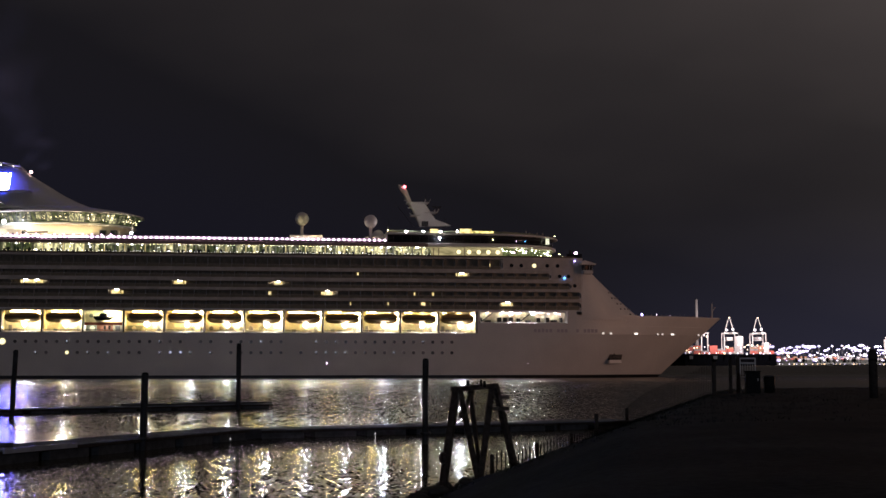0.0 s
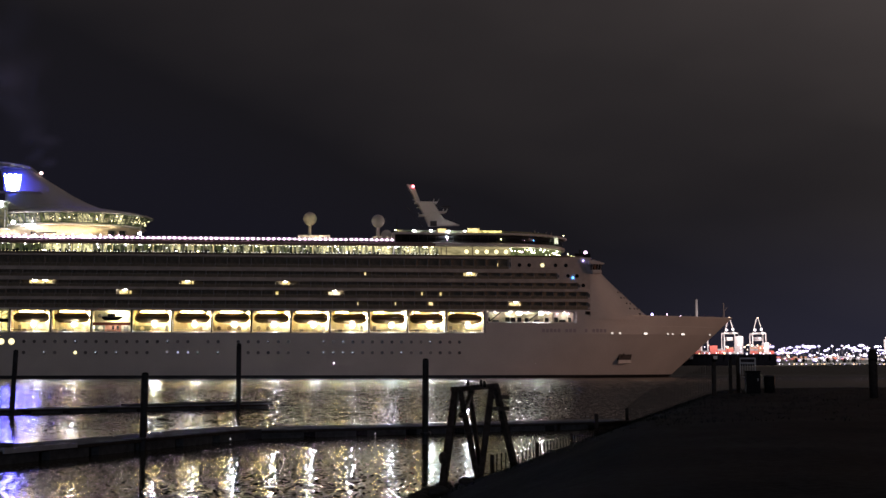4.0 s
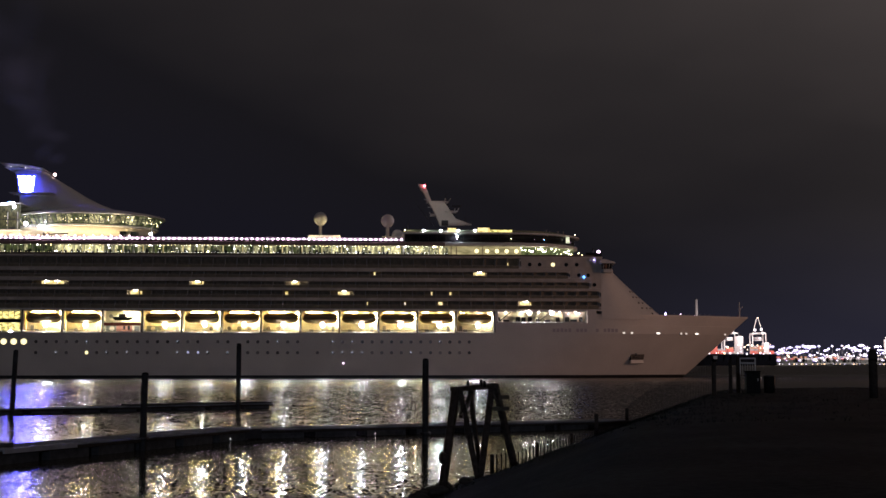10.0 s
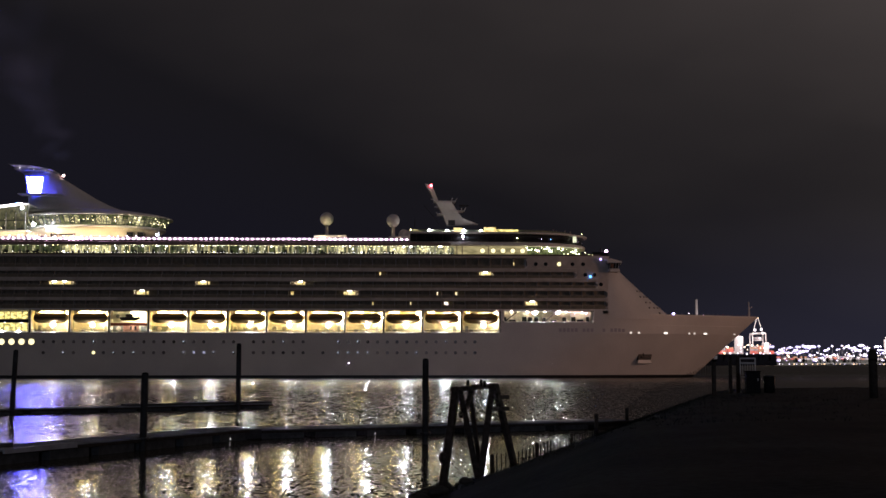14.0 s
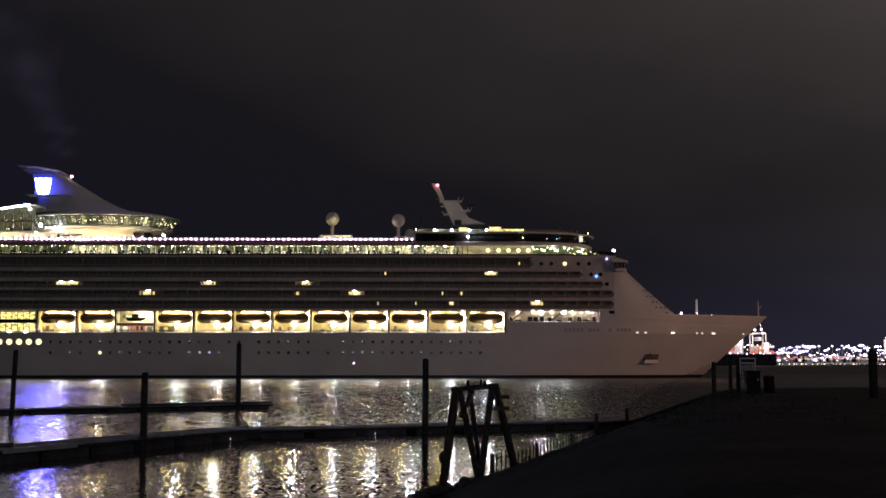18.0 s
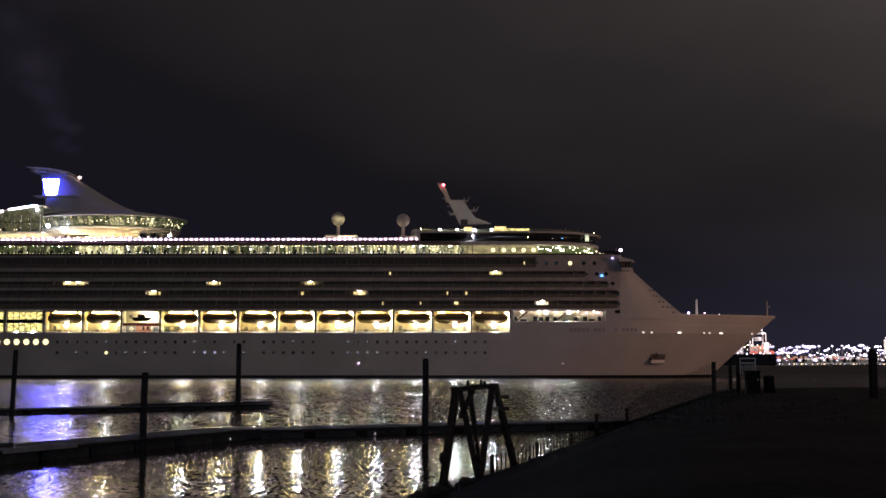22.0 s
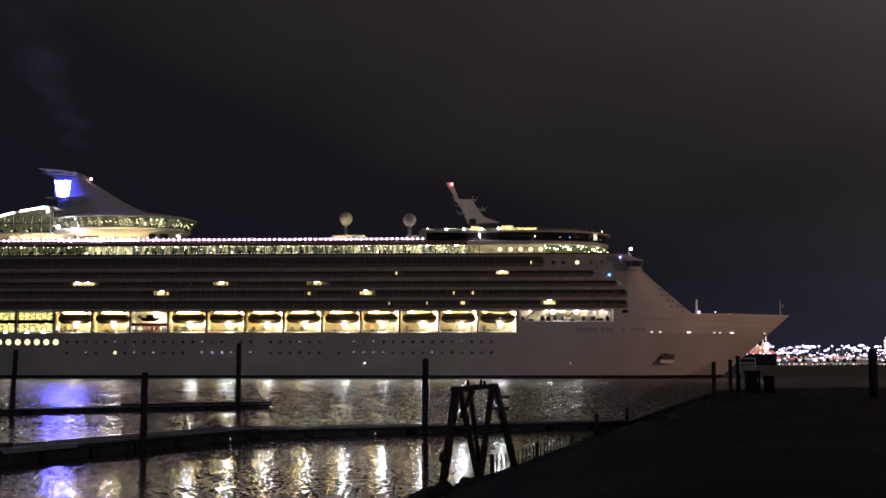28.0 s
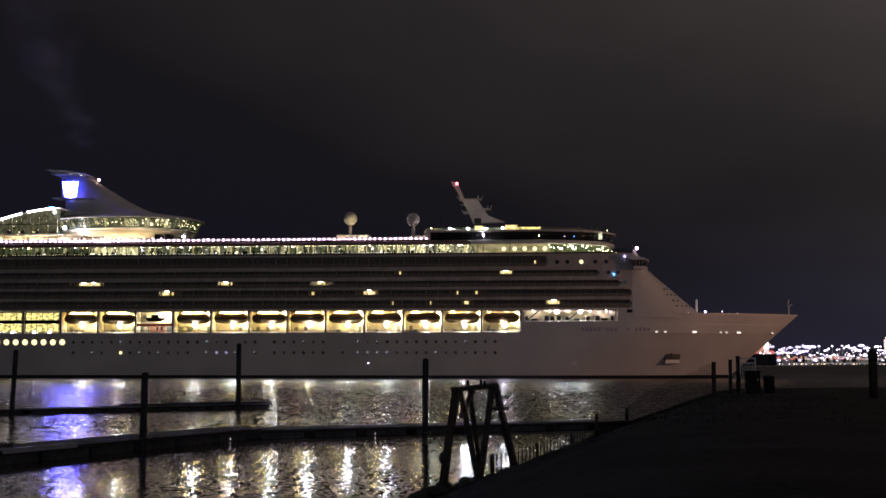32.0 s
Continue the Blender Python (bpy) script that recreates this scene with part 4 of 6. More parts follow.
def build_bay(ship, i, x0, x1):
    """One bay of the promenade: frame, side wall, lamps, doors and what hangs in it."""
    rng = random.Random(100 + i)
    bay = part("lifeboat_bay", rounded_frame(x0 + 0.34, x1 - 0.34, Z_OPEN + 0.18, Z_TOP - 0.12, -HALF - 0.02, 0.6, 0.13, 0.9), PAINT, ship, "white rounded frame of a lit promenade bay")
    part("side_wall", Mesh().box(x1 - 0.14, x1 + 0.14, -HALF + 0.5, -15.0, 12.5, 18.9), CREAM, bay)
    part("bay_pillar", Mesh().box(x1 - 0.17, x1 + 0.17, -HALF - 0.05, -HALF + 0.45, 12.68, 18.87, 0.02), STEEL_DARK, bay)
    lamp_x = x0 + 0.577 * (x1 - x0)
    if i < 2:
        for z0, z1 in ((16.4, 18.4), (13.1, 15.3)):
            n = 6
            for k in range(n):
                w = (x1 - x0 - 1.2) / n
                part("window_pane", Mesh().box(x0 + 0.6 + w * k + 0.12, x0 + 0.6 + w * (k + 1) - 0.12, -18.95, -18.85, z0, z1), DINING, bay)
        part("gallery_wall", Mesh().box(x0 + 0.35, x1 - 0.35, -18.84, -18.5, 12.6, 18.85), GREY, bay)
        part("fascia", Mesh().box(x0 + 0.35, x1 - 0.35, -19.2, -18.85, 15.35, 16.3, 0.05), GLASS_DARK, bay)
        for k in range(2):
            xl = x0 + (x1 - x0) * (0.3 + 0.42 * k)
            part("floodlamp", Mesh().ball((xl, -19.15, 12.95), 0.28), COOL_FLOOD, bay, "small bright floodlamp")
        return
    part("rail_bar", Mesh().tube((x0 + 0.4, -HALF + 0.35, 13.35), (x1 - 0.4, -HALF + 0.35, 13.35), 0.06, 0.06, 6), STEEL_DARK, bay)
    for k in range(1, 8):
        xp = x0 + (x1 - x0) * k / 8
        part("rail_post", Mesh().tube((xp, -HALF + 0.35, 12.6), (xp, -HALF + 0.35, 13.35), 0.025, 0.03, 5), RAIL, bay)
    if i == 4:
        # the bay without a lifeboat: rescue boat above, open deck store below
        rb = part("rescue_boat", Mesh().loft([[(x0 + 2.6 + 5.6 * u, -17.5 + w * math.cos(t), 17.0 - d * math.sin(t)) for t in [math.pi * k / 8 for k in range(9)]] for u, w, d in ((0, 0.25, 0.5), (0.12, 0.9, 1.0), (0.75, 1.0, 1.05), (1.0, 0.2, 0.35))]), STEEL_DARK, bay, "small dark rescue boat")
        part("cabin", Mesh().box(x0 + 4.2, x0 + 6.2, -17.9, -17.1, 16.95, 17.8, 0.12), STEEL_DARK, bay)
        part("antenna", Mesh().tube((x0 + 5.2, -17.5, 17.8), (x0 + 5.2, -17.5, 18.6), 0.05), STEEL_DARK, bay)
        part("mezzanine", Mesh().box(x0 + 0.35, x1 - 0.35, -18.8, -15.02, 15.0, 15.3), STEEL_DARK, bay)
        # hangs low enough to hide the strips added behind it
        part("mezzanine_fascia", Mesh().box(x0 + 0.35, x1 - 0.35, -18.86, -18.78, 14.55, 15.35, 0.02), BOX_RED, bay)
        for xa, xb, mt in ((0.5, 3.2, SAGE), (3.3, 7.6, STORE_RED), (7.7, 10.2, CREAM)):
            part("store_wall", Mesh().box(x0 + xa, x0 + xb, -16.2, -15.9, 12.55, 14.95), mt, bay)
        for xa, xb, z0, z1, mt in ((5.2, 5.75, 13.5, 14.5, STEEL_DARK), (6.4, 7.0, 13.5, 14.5, STEEL_DARK), (4.4, 7.4, 12.6, 13.0, RED_PAINT), (8.3, 9.6, 12.6, 14.4, GREY)):
            part("door", Mesh().box(x0 + xa, x0 + xb, -16.28, -16.2, z0, z1), mt, bay)
        m = Mesh()
        disc(m, (x0 + 2.1, -16.2, 13.8), 0.7, 0.1)
        part("life_ring", m, CREAM, bay)
        # strips added to brighten the store; no lamp is seen here
        for xa in (2.0, 5.6, 8.8):
            part("store_fill_strip", Mesh().box(x0 + xa - 0.3, x0 + xa + 0.3, -17.6, -17.3, 14.82, 14.98, 0.02), STORE_FILL, bay, "white strip added under the mezzanine to brighten the store, hidden by the fascia")
        # lamp added to light the upper wall, with a box to block its view
        part("floodlamp", Mesh().box(x0 + 6.8, x0 + 7.05, -15.9, -15.65, 17.7, 17.95), WALL_LAMP, bay, "white floodlamp")
        part("lamp_blocker", Mesh().box(x0 + 6.4, x0 + 7.4, -16.1, -16.0, 17.3, 18.2, 0.03), CREAM, bay)
        part("floodlamp", Mesh().box(x0 + 1.6, x0 + 1.9, -15.6, -15.3, 14.4, 14.7), COOL_FLOOD, bay, "white floodlamp")
        part("vent_drum", Mesh().tube((x0 + 1.6, -15.0, 17.3), (x0 + 1.6, -15.4, 17.3), 0.55, 0.55, 14), GREY, bay)
        return
    build_lifeboat(ship, x0, x1, i)
    m = Mesh()
    disc(m, (lamp_x, -18.95, 14.78), 0.45, 0.06)
    part("floodlamp", m, FLOOD, bay, "bright white floodlamp under the lifeboat, aimed at the water")
    m = Mesh().tube((lamp_x, -18.93, 14.78), (lamp_x, -18.6, 14.72), 0.56, 0.34, 14)
    part("lamp_housing", m.tube((lamp_x, -18.75, 14.35), (lamp_x, -18.75, 12.55), 0.08, 0.1, 6), RAIL, bay)
    part("floodlamp", Mesh().box(x1 - 0.50, x1 - 0.25, -16.2, -15.9, 16.9, 17.6, 0.05), WALL_LAMP, bay, "bright lamp on the bay's side wall")
    # box added to hold most of the wall lamp's light off the water
    part("lamp_blocker", Mesh().box(x1 - 0.62, x1 - 0.16, -16.42, -16.26, 16.7 if i == 13 else (17.03, 17.0, 17.06, 17.02)[i % 4], 17.75, 0.03), CREAM, bay)
    part("striplight", Mesh().box(x0 + 1.6, x1 - 1.6 - 0.85 * max(0, i - 5), -16.96, -16.84, 18.22, 18.60, 0.01), BAY_STRIP, bay, "warm strip light under the bay ceiling")
    part("skirting", Mesh().box(x0 + 0.2, x1 - 0.2, -15.06, -14.98, 12.55, 12.95), GREY, bay)
    for k in range(3):
        part("ceiling_beam", Mesh().box(x0 + (x1 - x0) * (0.22 + 0.28 * k) - 0.15, x0 + (x1 - x0) * (0.22 + 0.28 * k) + 0.15, -19.0, -15.05, 18.45, 18.74), CREAM, bay)
    if i == 5:
        part("store_panel", Mesh().box(x0 + 0.6, x0 + 5.4, -15.3, -15.0, 12.6, 14.6, 0.05), SAGE, bay)
        for xa in (2.4, 5.3):
            m = Mesh()
            disc(m, (x0 + xa, -15.3, 13.8), 0.62, 0.12)
            part("life_ring", m, CREAM, bay)
    if i in (6, 7, 8):
        for u in ((0.70, 0.94), (0.16, 0.42, 0.68, 0.93), (0.17, 0.42))[i - 6]:
            xc = x0 + u * (x1 - x0)
            m = Mesh()
            disc(m, (xc, -15.0, 13.9), 0.62, 0.12)
            part("round_window", m, GREY, bay)
            g = Mesh()
            disc(g, (xc, -15.12, 13.9), 0.46, 0.03)
            part("pane", g, CURTAIN, bay)
    else:
        xd = x0 + (x1 - x0) * rng.choice((0.16, 0.84))
        part("door", Mesh().box(xd - 0.45, xd + 0.45, -15.1, -15.0, 12.6, 14.7), GREY, bay)
        part("vent_grille", Mesh().box(x0 + 2.4, x0 + 3.5, -15.08, -15.0, 13.0, 13.7), GREY, bay)
        part("locker", Mesh().box(x0 + (x1 - x0) * 0.4, x0 + (x1 - x0) * 0.4 + 1.4, -15.7, -15.0, 12.56, 13.4, 0.05), CREAM, bay)


def build_hull(ship):
    m = Mesh()
    hull_band(m, 0.85, 12.5, STERN, 8, 70)
    hull_band(m, 12.5, 17.85, 46.0, 6, 40)
    m.add([(STERN, -half_breadth(STERN, 5), 0.85), (STERN, half_breadth(STERN, 5), 0.85), (STERN, half_breadth(STERN, 5), 12.5), (STERN, -half_breadth(STERN, 5), 12.5)], [(0, 1, 2, 3)])
    hull = part("hull", m, PAINT, ship, "white painted hull with a flared bow")
    m = Mesh()
    hull_band(m, -3.0, 0.85, STERN, 3, 70)
    m.add([(STERN, -half_breadth(STERN, 0), -3), (STERN, half_breadth(STERN, 0), -3), (STERN, half_breadth(STERN, 0), 0.85), (STERN, -half_breadth(STERN, 0), 0.85)], [(0, 1, 2, 3)])
    part("boot_top", m, BOOT, hull, "dark band of paint along the waterline")
    # sheer strake and rubbing strip along the bow rail
    for z, w, h in ((17.85, 0.10, 0.18), (14.9, 0.04, 0.08)):
        m = Mesh()
        xs = [46 + (stem(z) - 46.4) * (1 - (1 - i / 40) ** 1.7) for i in range(41)]
        m.loft([[(x, -half_breadth(x, z) - w, z - h), (x, -half_breadth(x, z) - w, z + h * 0.6), (x, -half_breadth(x, z) + 0.12, z + h * 0.6)] for x in xs], closed=False, caps=False, smooth=False)
        part("rub_rail", m, PAINT, hull)
    # foredeck
    out = [(46 + (stem(16.6) - 46.8) * i / 24) for i in range(25)]
    m = Mesh()
    m.loft([[(x, -half_breadth(x, 16.6) + 0.05, 16.6), (x, half_breadth(x, 16.6) - 0.05, 16.6)] for x in out], closed=False, caps=False)
    part("foredeck", m, DECK, ship)
    # promenade deck floor and the solid core behind the bays
    part("promenade_deck", Mesh().box(STERN + 1, 46, -HALF + 0.02, HALF - 0.02, 12.38, 12.56), DECK, ship)
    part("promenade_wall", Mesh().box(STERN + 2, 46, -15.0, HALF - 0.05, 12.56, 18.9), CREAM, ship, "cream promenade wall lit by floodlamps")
    part("promenade_ceiling", Mesh().box(STERN + 1, 50.3, -HALF + 0.02, HALF - 0.02, 18.88, 19.36), PAINT, ship)
    part("aft_side", Mesh().box(STERN + 1, BAYS[0], -HALF + 0.02, -15.0, 12.56, 18.88), PAINT, ship)
    # sill between hull top and bays
    part("bay_sill", Mesh().box(BAYS[0], 20.0, -HALF - 0.06, -HALF + 0.3, 12.3, 12.66, 0.03), PAINT, ship)
    # portholes
    ring_me = Mesh()
    ring_me.loft([[(q * math.cos(2 * math.pi * k / 14), d, q * math.sin(2 * math.pi * k / 14)) for k in range(14)] for q, d in ((0.62, 0.0), (0.62, -0.07), (0.46, -0.07), (0.46, -0.01))], caps=False)
    rim = ring_me.data("porthole")
    rim.materials.append(PAINT)
    g = Mesh()
    disc(g, (0, 0, 0), 0.47, 0.02)
    pane = g.data("pane")
    pane.materials.append(material("porthole_glass", (0.20, 0.195, 0.20), 0.3, grain=0.3, scale=0.2, per_object=0.7))
    lit = g.data("pane")
    lit.materials.append(PORTLIT)
    # reflections of other lights in the porthole glass, made as small emitters
    g = Mesh()
    disc(g, (0.1, -0.02, 0.1), 0.22, 0.02, 10)
    cool = g.data("pane")
    cool.materials.append(material("porthole_blue_glint", (0.3, 0.4, 0.9), 0.3, emit=(0.62, 0.66, 1.0), power=1.6))
    glint = Mesh().ball((-0.1, -0.06, 0.12), 0.10, 6, 4).data("pane_glint")
    glint.materials.append(material("porthole_glint", (0.6, 0.65, 0.9), 0.3, emit=(0.75, 0.8, 1.0), power=2.4))
    rng = random.Random(5)
    spots = [(-107 + 2.75 * i) for i in range(29)] + [-25.7 + 2.72 * i for i in range(15)]
    # stations and heights of the panes that get a glint
    lamps = ((-93.2, 10.1), (-101.5, 7.1), (-82.3, 7.1), (-68.5, 10.1), (-68.5, 7.1), (-60.2, 10.1), (-25.7, 10.1), (-25.7, 7.1), (-22.98, 7.1), (-20.26, 7.1), (-17.54, 7.1), (4.2, 10.1))
    for x in spots:
        for z in (10.1, 7.1):
            if x < -26 and rng.random() < (0.3 if x > -62 else 0.12):
                continue
            p = part("porthole", rim, GREY, ship, at=(x, -HALF - 0.0, z))
            near = [abs(x - xa) < 1.4 and abs(z - za) < 1 for xa, za in lamps]
            warm = abs(x + 93.2) < 0.8 and z < 8
            me = lit if warm else (cool if -66.5 < x < -62 and z < 8 else pane)
            part("pane", me, None, p)
            if me is pane and (any(near) or rng.random() < 0.05):
                part("pane_glint", glint, None, p)
    big = Mesh()
    disc(big, (0, 0, 0), 0.82, 0.03, 20)
    big = big.data("large_porthole")
    big.materials.append(PORTLIT)
    for i in range(9):
        part("large_porthole", big, None, hull, "large round porthole glowing warm", at=(-110.3 - 2.72 * i, -HALF - 0.01, 10.1))
    # small hull lamps and side doors
    for x, z in ((-22.8, 4.2), (34.0, 4.1)):
        part("hull_lamp", Mesh().ball((x, -HALF - 0.05, z), 0.13 if x < 0 else 0.045), BULB, hull, "small white hull lamp")
    for x in (-60.0, -12.0, 12.0):
        part("shell_door", Mesh().box(x - 1.5, x + 1.5, -HALF - 0.03, -HALF + 0.1, 2.2, 5.0, 0.02), PAINT, hull)
    # mooring ports with light behind them
    for x, w in ((56.5, 0.5), (58.9, 0.5), (67.1, 0.95), (74.6, 0.4), (76.3, 0.45), (80.0, 1.0), (90.4, 0.5)):
        z = 12.8
        y = -half_breadth(x, z)
        yaw = math.atan2(-(half_breadth(x + 1, z) - half_breadth(x - 1, z)), 2)
        m = Mesh().box(-w - 0.12, w + 0.12, -0.07, 0.06, -0.52, 0.52, 0.03)
        p = part("mooring_port", m, PAINT, ship, "mooring opening lit from inside")
        p.matrix_basis = Matrix.Translation((x, y, z)) @ pose(0, 0, 0, -22, 0, math.degrees(yaw))
        part("lit_opening", Mesh().plate([(-w * 0.62 - 0.08, -0.36), (w * 0.5, -0.36), (w * 0.62 + 0.1, 0.36), (-w * 0.5, 0.36)], -0.085, -0.06), material("mooring_deck_light", (0.8, 0.7, 0.5), 0.4, emit=(1.0, 0.90, 0.80), power=1.9 if w > 0.8 else 0.8), p)
    # anchor pocket: a black plate stands for the shade in the recess
    x, z = 61.3, 6.2
    y = -half_breadth(x, z)
    yaw = math.degrees(math.atan2(-(half_breadth(x + 2, z) - half_breadth(x - 2, z)), 4))
    p = part("anchor_pocket", Mesh().plate([(-2.1, 1.2), (2.5, 1.2), (1.6, -1.2), (-2.6, -1.2)], -0.35, 0.6), BOOT, ship, "anchor pocket, the shade of its recess given as a black plate")
    p.matrix_basis = Matrix.Translation((x, y, z)) @ pose(0, 0, 0, -12, 0, yaw)
    part("pocket_lip", Mesh().plate([(-2.6, -1.2), (1.3, -1.2), (1.6, -2.2), (-3.0, -2.2)], -0.55, 0.2), PAINT, p)
    part("anchor", Mesh().bar((-0.8, -0.42, 0.9), (-0.5, -0.72, -0.7), 0.3, 0.3).bar((-1.6, -0.7, -0.35), (0.7, -0.7, -0.35), 0.3, 0.4), STEEL_DARK, p)
    # the ship's name cannot be read: plain bars
    rng = random.Random(3)
    x = 36.0
    while x < 54.0:
        if rng.random() < 0.97 and not 46.0 < x < 47.4 and not 49.0 < x < 50.2:
            y = -half_breadth(x + 0.5, 13.4)
            y = min(y, -HALF) if x < 48 else y
            part("letter_bar", Mesh().box(x, x + 0.75, y - 0.10, y + 0.06, 12.95, 14.0 - rng.uniform(0, 0.15)), LETTER, hull)
        x += 1.12
    # bow equipment
    for xx, top in ((95.4, 22.4),):
        mast = part("bow_mast", Mesh().tube((xx, 0, 16.6), (xx, 0, top), 0.28, 0.14, 8), PAINT, ship, "slim pale bow mast")
        part("yard", Mesh().bar((xx - 0.1, -1.2, top - 1.8), (xx - 0.1, 1.2, top - 1.8), 0.12, 0.12), PAINT, mast)
        part("bracket", Mesh().bar((xx, 0, top - 2.4), (xx + 1.0, 0, top - 1.4), 0.15, 0.15), PAINT, mast)
    for xx, yy, z, r, mt in ((71.0, -8.0, 18.55, 0.36, VIOLET_LAMP), (75.8, -7, 18.6, 0.13, BULB), (80.2, -6, 18.25, 0.08, BULB), (63.0, -14.5, 18.4, 0.09, BULB), (60.8, -15.0, 18.3, 0.08, WARM_BULB)):
        part("deck_lamp", Mesh().ball((xx, yy, z), r), mt, ship, "white foredeck lamp")
        part("lamp_stand", Mesh().tube((xx, yy, 16.6), (xx, yy, z - r * 0.6), 0.07, 0.07, 6), PAINT, ship)
    for xx in (74, 79, 84):
        part("winch", Mesh().tube((xx, -2.5, 17.4), (xx, 2.5, 17.4), 0.7, 0.7, 10), STEEL_DARK, ship)
    for k in range(26):
        xx = 52 + 42 * k / 25
        yy = -half_breadth(xx, 17.85) + 0.2
        part("rail_post", Mesh().tube((xx, yy, 17.9), (xx, yy, 18.5), 0.03, 0.03, 5), RED_PAINT if xx > 84 else RAIL, ship)


def build_balconies(ship):
    """Five decks of balconies: slab edges, glass balustrades, partitions, doors, and a few that are lit."""
    me_part = Mesh().box(-0.06, 0.06, -HALF + 0.12, -17.6, 0, 1).data("partition")
    me_part.materials.append(GREY)
    # doors fill each cell: their darker glass stands for the recess's shade
    me_door = Mesh().box(0.12, CELL - 0.12, -17.66, -17.6, 0.03, 2.36).data("balcony_door")
    me_door.materials.append(CURTAIN)
    me_glass = Mesh().box(0.05, CELL - 0.05, -HALF + 0.02, -HALF + 0.05, 0.06, 0.98).data("balustrade_panel")
    me_glass.materials.append(BALUSTRADE)
    for r, (z0, z1, x1) in enumerate(zip(ROWS, ROW_TOP, ROW_END)):
        nxt = ROWS[r + 1] if r < 4 else 34.3
        deck = part("balcony_deck", Mesh().box(-140, min(x1 + 0.6, 49.8), -HALF, -17.5, z1, nxt + 0.02, 0.04), SLAB_EDGE, ship, "pale edge of a balcony deck")
        part("deck_fascia", Mesh().box(-140, min(x1 + 0.6, 49.8), -HALF - 0.05, -HALF + 0.12, z1 - 0.26 if r < 4 else 33.72, nxt + (0.24 if r < 4 else -0.08), 0.06), SLAB_EDGE, deck)
        n = int((x1 + 140) / CELL)
        posts = Mesh()
        for k in range(n):
            xa = x1 - CELL * (k + 1)
            part("balcony_door", me_door, None, deck, at=(xa, 0, z0)).scale = (1, 1, (z1 - z0) / 2.4)
            part("balustrade_panel", me_glass, None, deck, at=(xa, 0, z0))
            posts.box(xa - 0.03, xa + 0.03, -HALF + 0.0, -HALF + 0.07, z0, z0 + 1.05)
        p = part("balustrade_post", posts, SLAB_EDGE, deck)
        p["kind"] = "stuff"
        part("handrail", Mesh().box(-140, x1, -HALF - 0.02, -HALF + 0.09, z0 + 1.04, z0 + 1.09), SLAB_EDGE, deck)
        for k in range(n + 1):
            ob = part("partition", me_part, None, deck, at=(x1 - CELL * k, 0, z0))
            ob.scale = (1, 1, z1 - z0)
    part("cabin_wall", Mesh().box(STERN + 2, 50.2, -17.6, HALF - 0.06, 19.36, 34.3), PAINT, ship, "white cabin wall behind the balconies")
    part("aft_cabin_side", Mesh().box(STERN + 2, -140.0, -HALF + 0.02, -17.55, 19.36, 34.3), PAINT, ship)
    # forward ends: plain wall with round windows past each row, its white darkened for shade
    for r, (z0, z1, x1) in enumerate(zip(ROWS, ROW_TOP, ROW_END)):
        nxt = ROWS[r + 1] if r < 4 else 34.3
        part("forward_wall", Mesh().box(min(x1 + 0.6, 49.8), 50.3, -HALF + 0.01, -17.5, z0 - 0.02, nxt + 0.01), SLAB_EDGE, ship)
    for z0, z1, x1 in zip(ROWS, ROW_TOP, ROW_END):
        # rounded forward corners of each row's opening
        r = 1.05
        for zc, s in ((z0 + 0.24, 1), (z1 - 0.26, -1)):
            arc = [(x1 + 0.62 - r + r * math.sin(a), zc + s * (r - r * math.cos(a))) for a in [math.pi / 2 * k / 8 for k in range(9)]]
            part("corner_fillet", Mesh().plate([(x1 + 0.62, zc)] + arc, -HALF - 0.04, -HALF + 0.10), PAINT, ship)
    for x, z, on in ((29.6, 32.0, 0), (32.4, 32.0, 0), (36.2, 32.0, 1), (40.0, 32.0, 0), (43.0, 32.0, 0), (43.6, 29.0, 0), (46.2, 29.0, 0), (48.0, 26.3, 0)):
        m = Mesh()
        disc(m, (x, -HALF + 0.01, z), 0.55, 0.05)
        part("round_window", m, PORTLIT if on else GLASS_DARK, ship, "lit round window" if on else "dark round window")
    part("bridge_side_lamp", Mesh().ball((45.0, -HALF - 0.15, 28.5), 0.3), BLUE_LAMP, ship, "blue-green side lamp")
    # balconies with light in them: station, row, width, door only
    for x, r, w, full in ((-103.3, 2, 6.0, 1), (-80.4, 1, 3.2, 1), (-63.5, 2, 3.2, 1), (-36.4, 2, 2.2, 1), (-38.8, 1, 0.7, 0), (-22.8, 1, 3.2, 1), (15.4, 3, 3.2, 1),
                          (28.5, 0, 3.2, 1), (7.2, 1, 0.5, 0), (4.4, 0, 1.1, 0), (-14.2, 3, 0.42, 0), (-5.6, 0, 0.22, 0), (-16.2, 0, 0.22, 0), (1.9, 1, 0.35, 0), (23.4, 4, 0.5, 0)):
        z0, z1 = ROWS[r], ROW_TOP[r]
        lb = part("lit_balcony_door", Mesh().box(x - w / 2, x + w / 2, -17.74, -17.68, z0 + 0.15, z0 + 1.95), CABIN, ship, "balcony door with a lit cabin behind it")
        if full:
            n = 2 if w > 5 else 1
            for q in range(n):
                xc = x + (q - (n - 1) / 2) * 2.9
                part("ceiling_lamp", Mesh().box(xc - 0.5, xc + 0.5, -19.0, -18.5, z1 - 0.42, z1 - 0.2, 0.03), BALCONY_LAMP, lb, "white balcony ceiling lamp")
                part("deck_chair", Mesh().box(xc + 0.5, xc + 1.1, -18.6, -18.0, z0 + 0.05, z0 + 0.75, 0.06), GREY, lb)
        else:
            part("curtain", Mesh().box(x - w / 2 - 0.12, x - w / 2, -17.80, -17.7, z0 + 0.1, z0 + 2.0), GREY, lb)


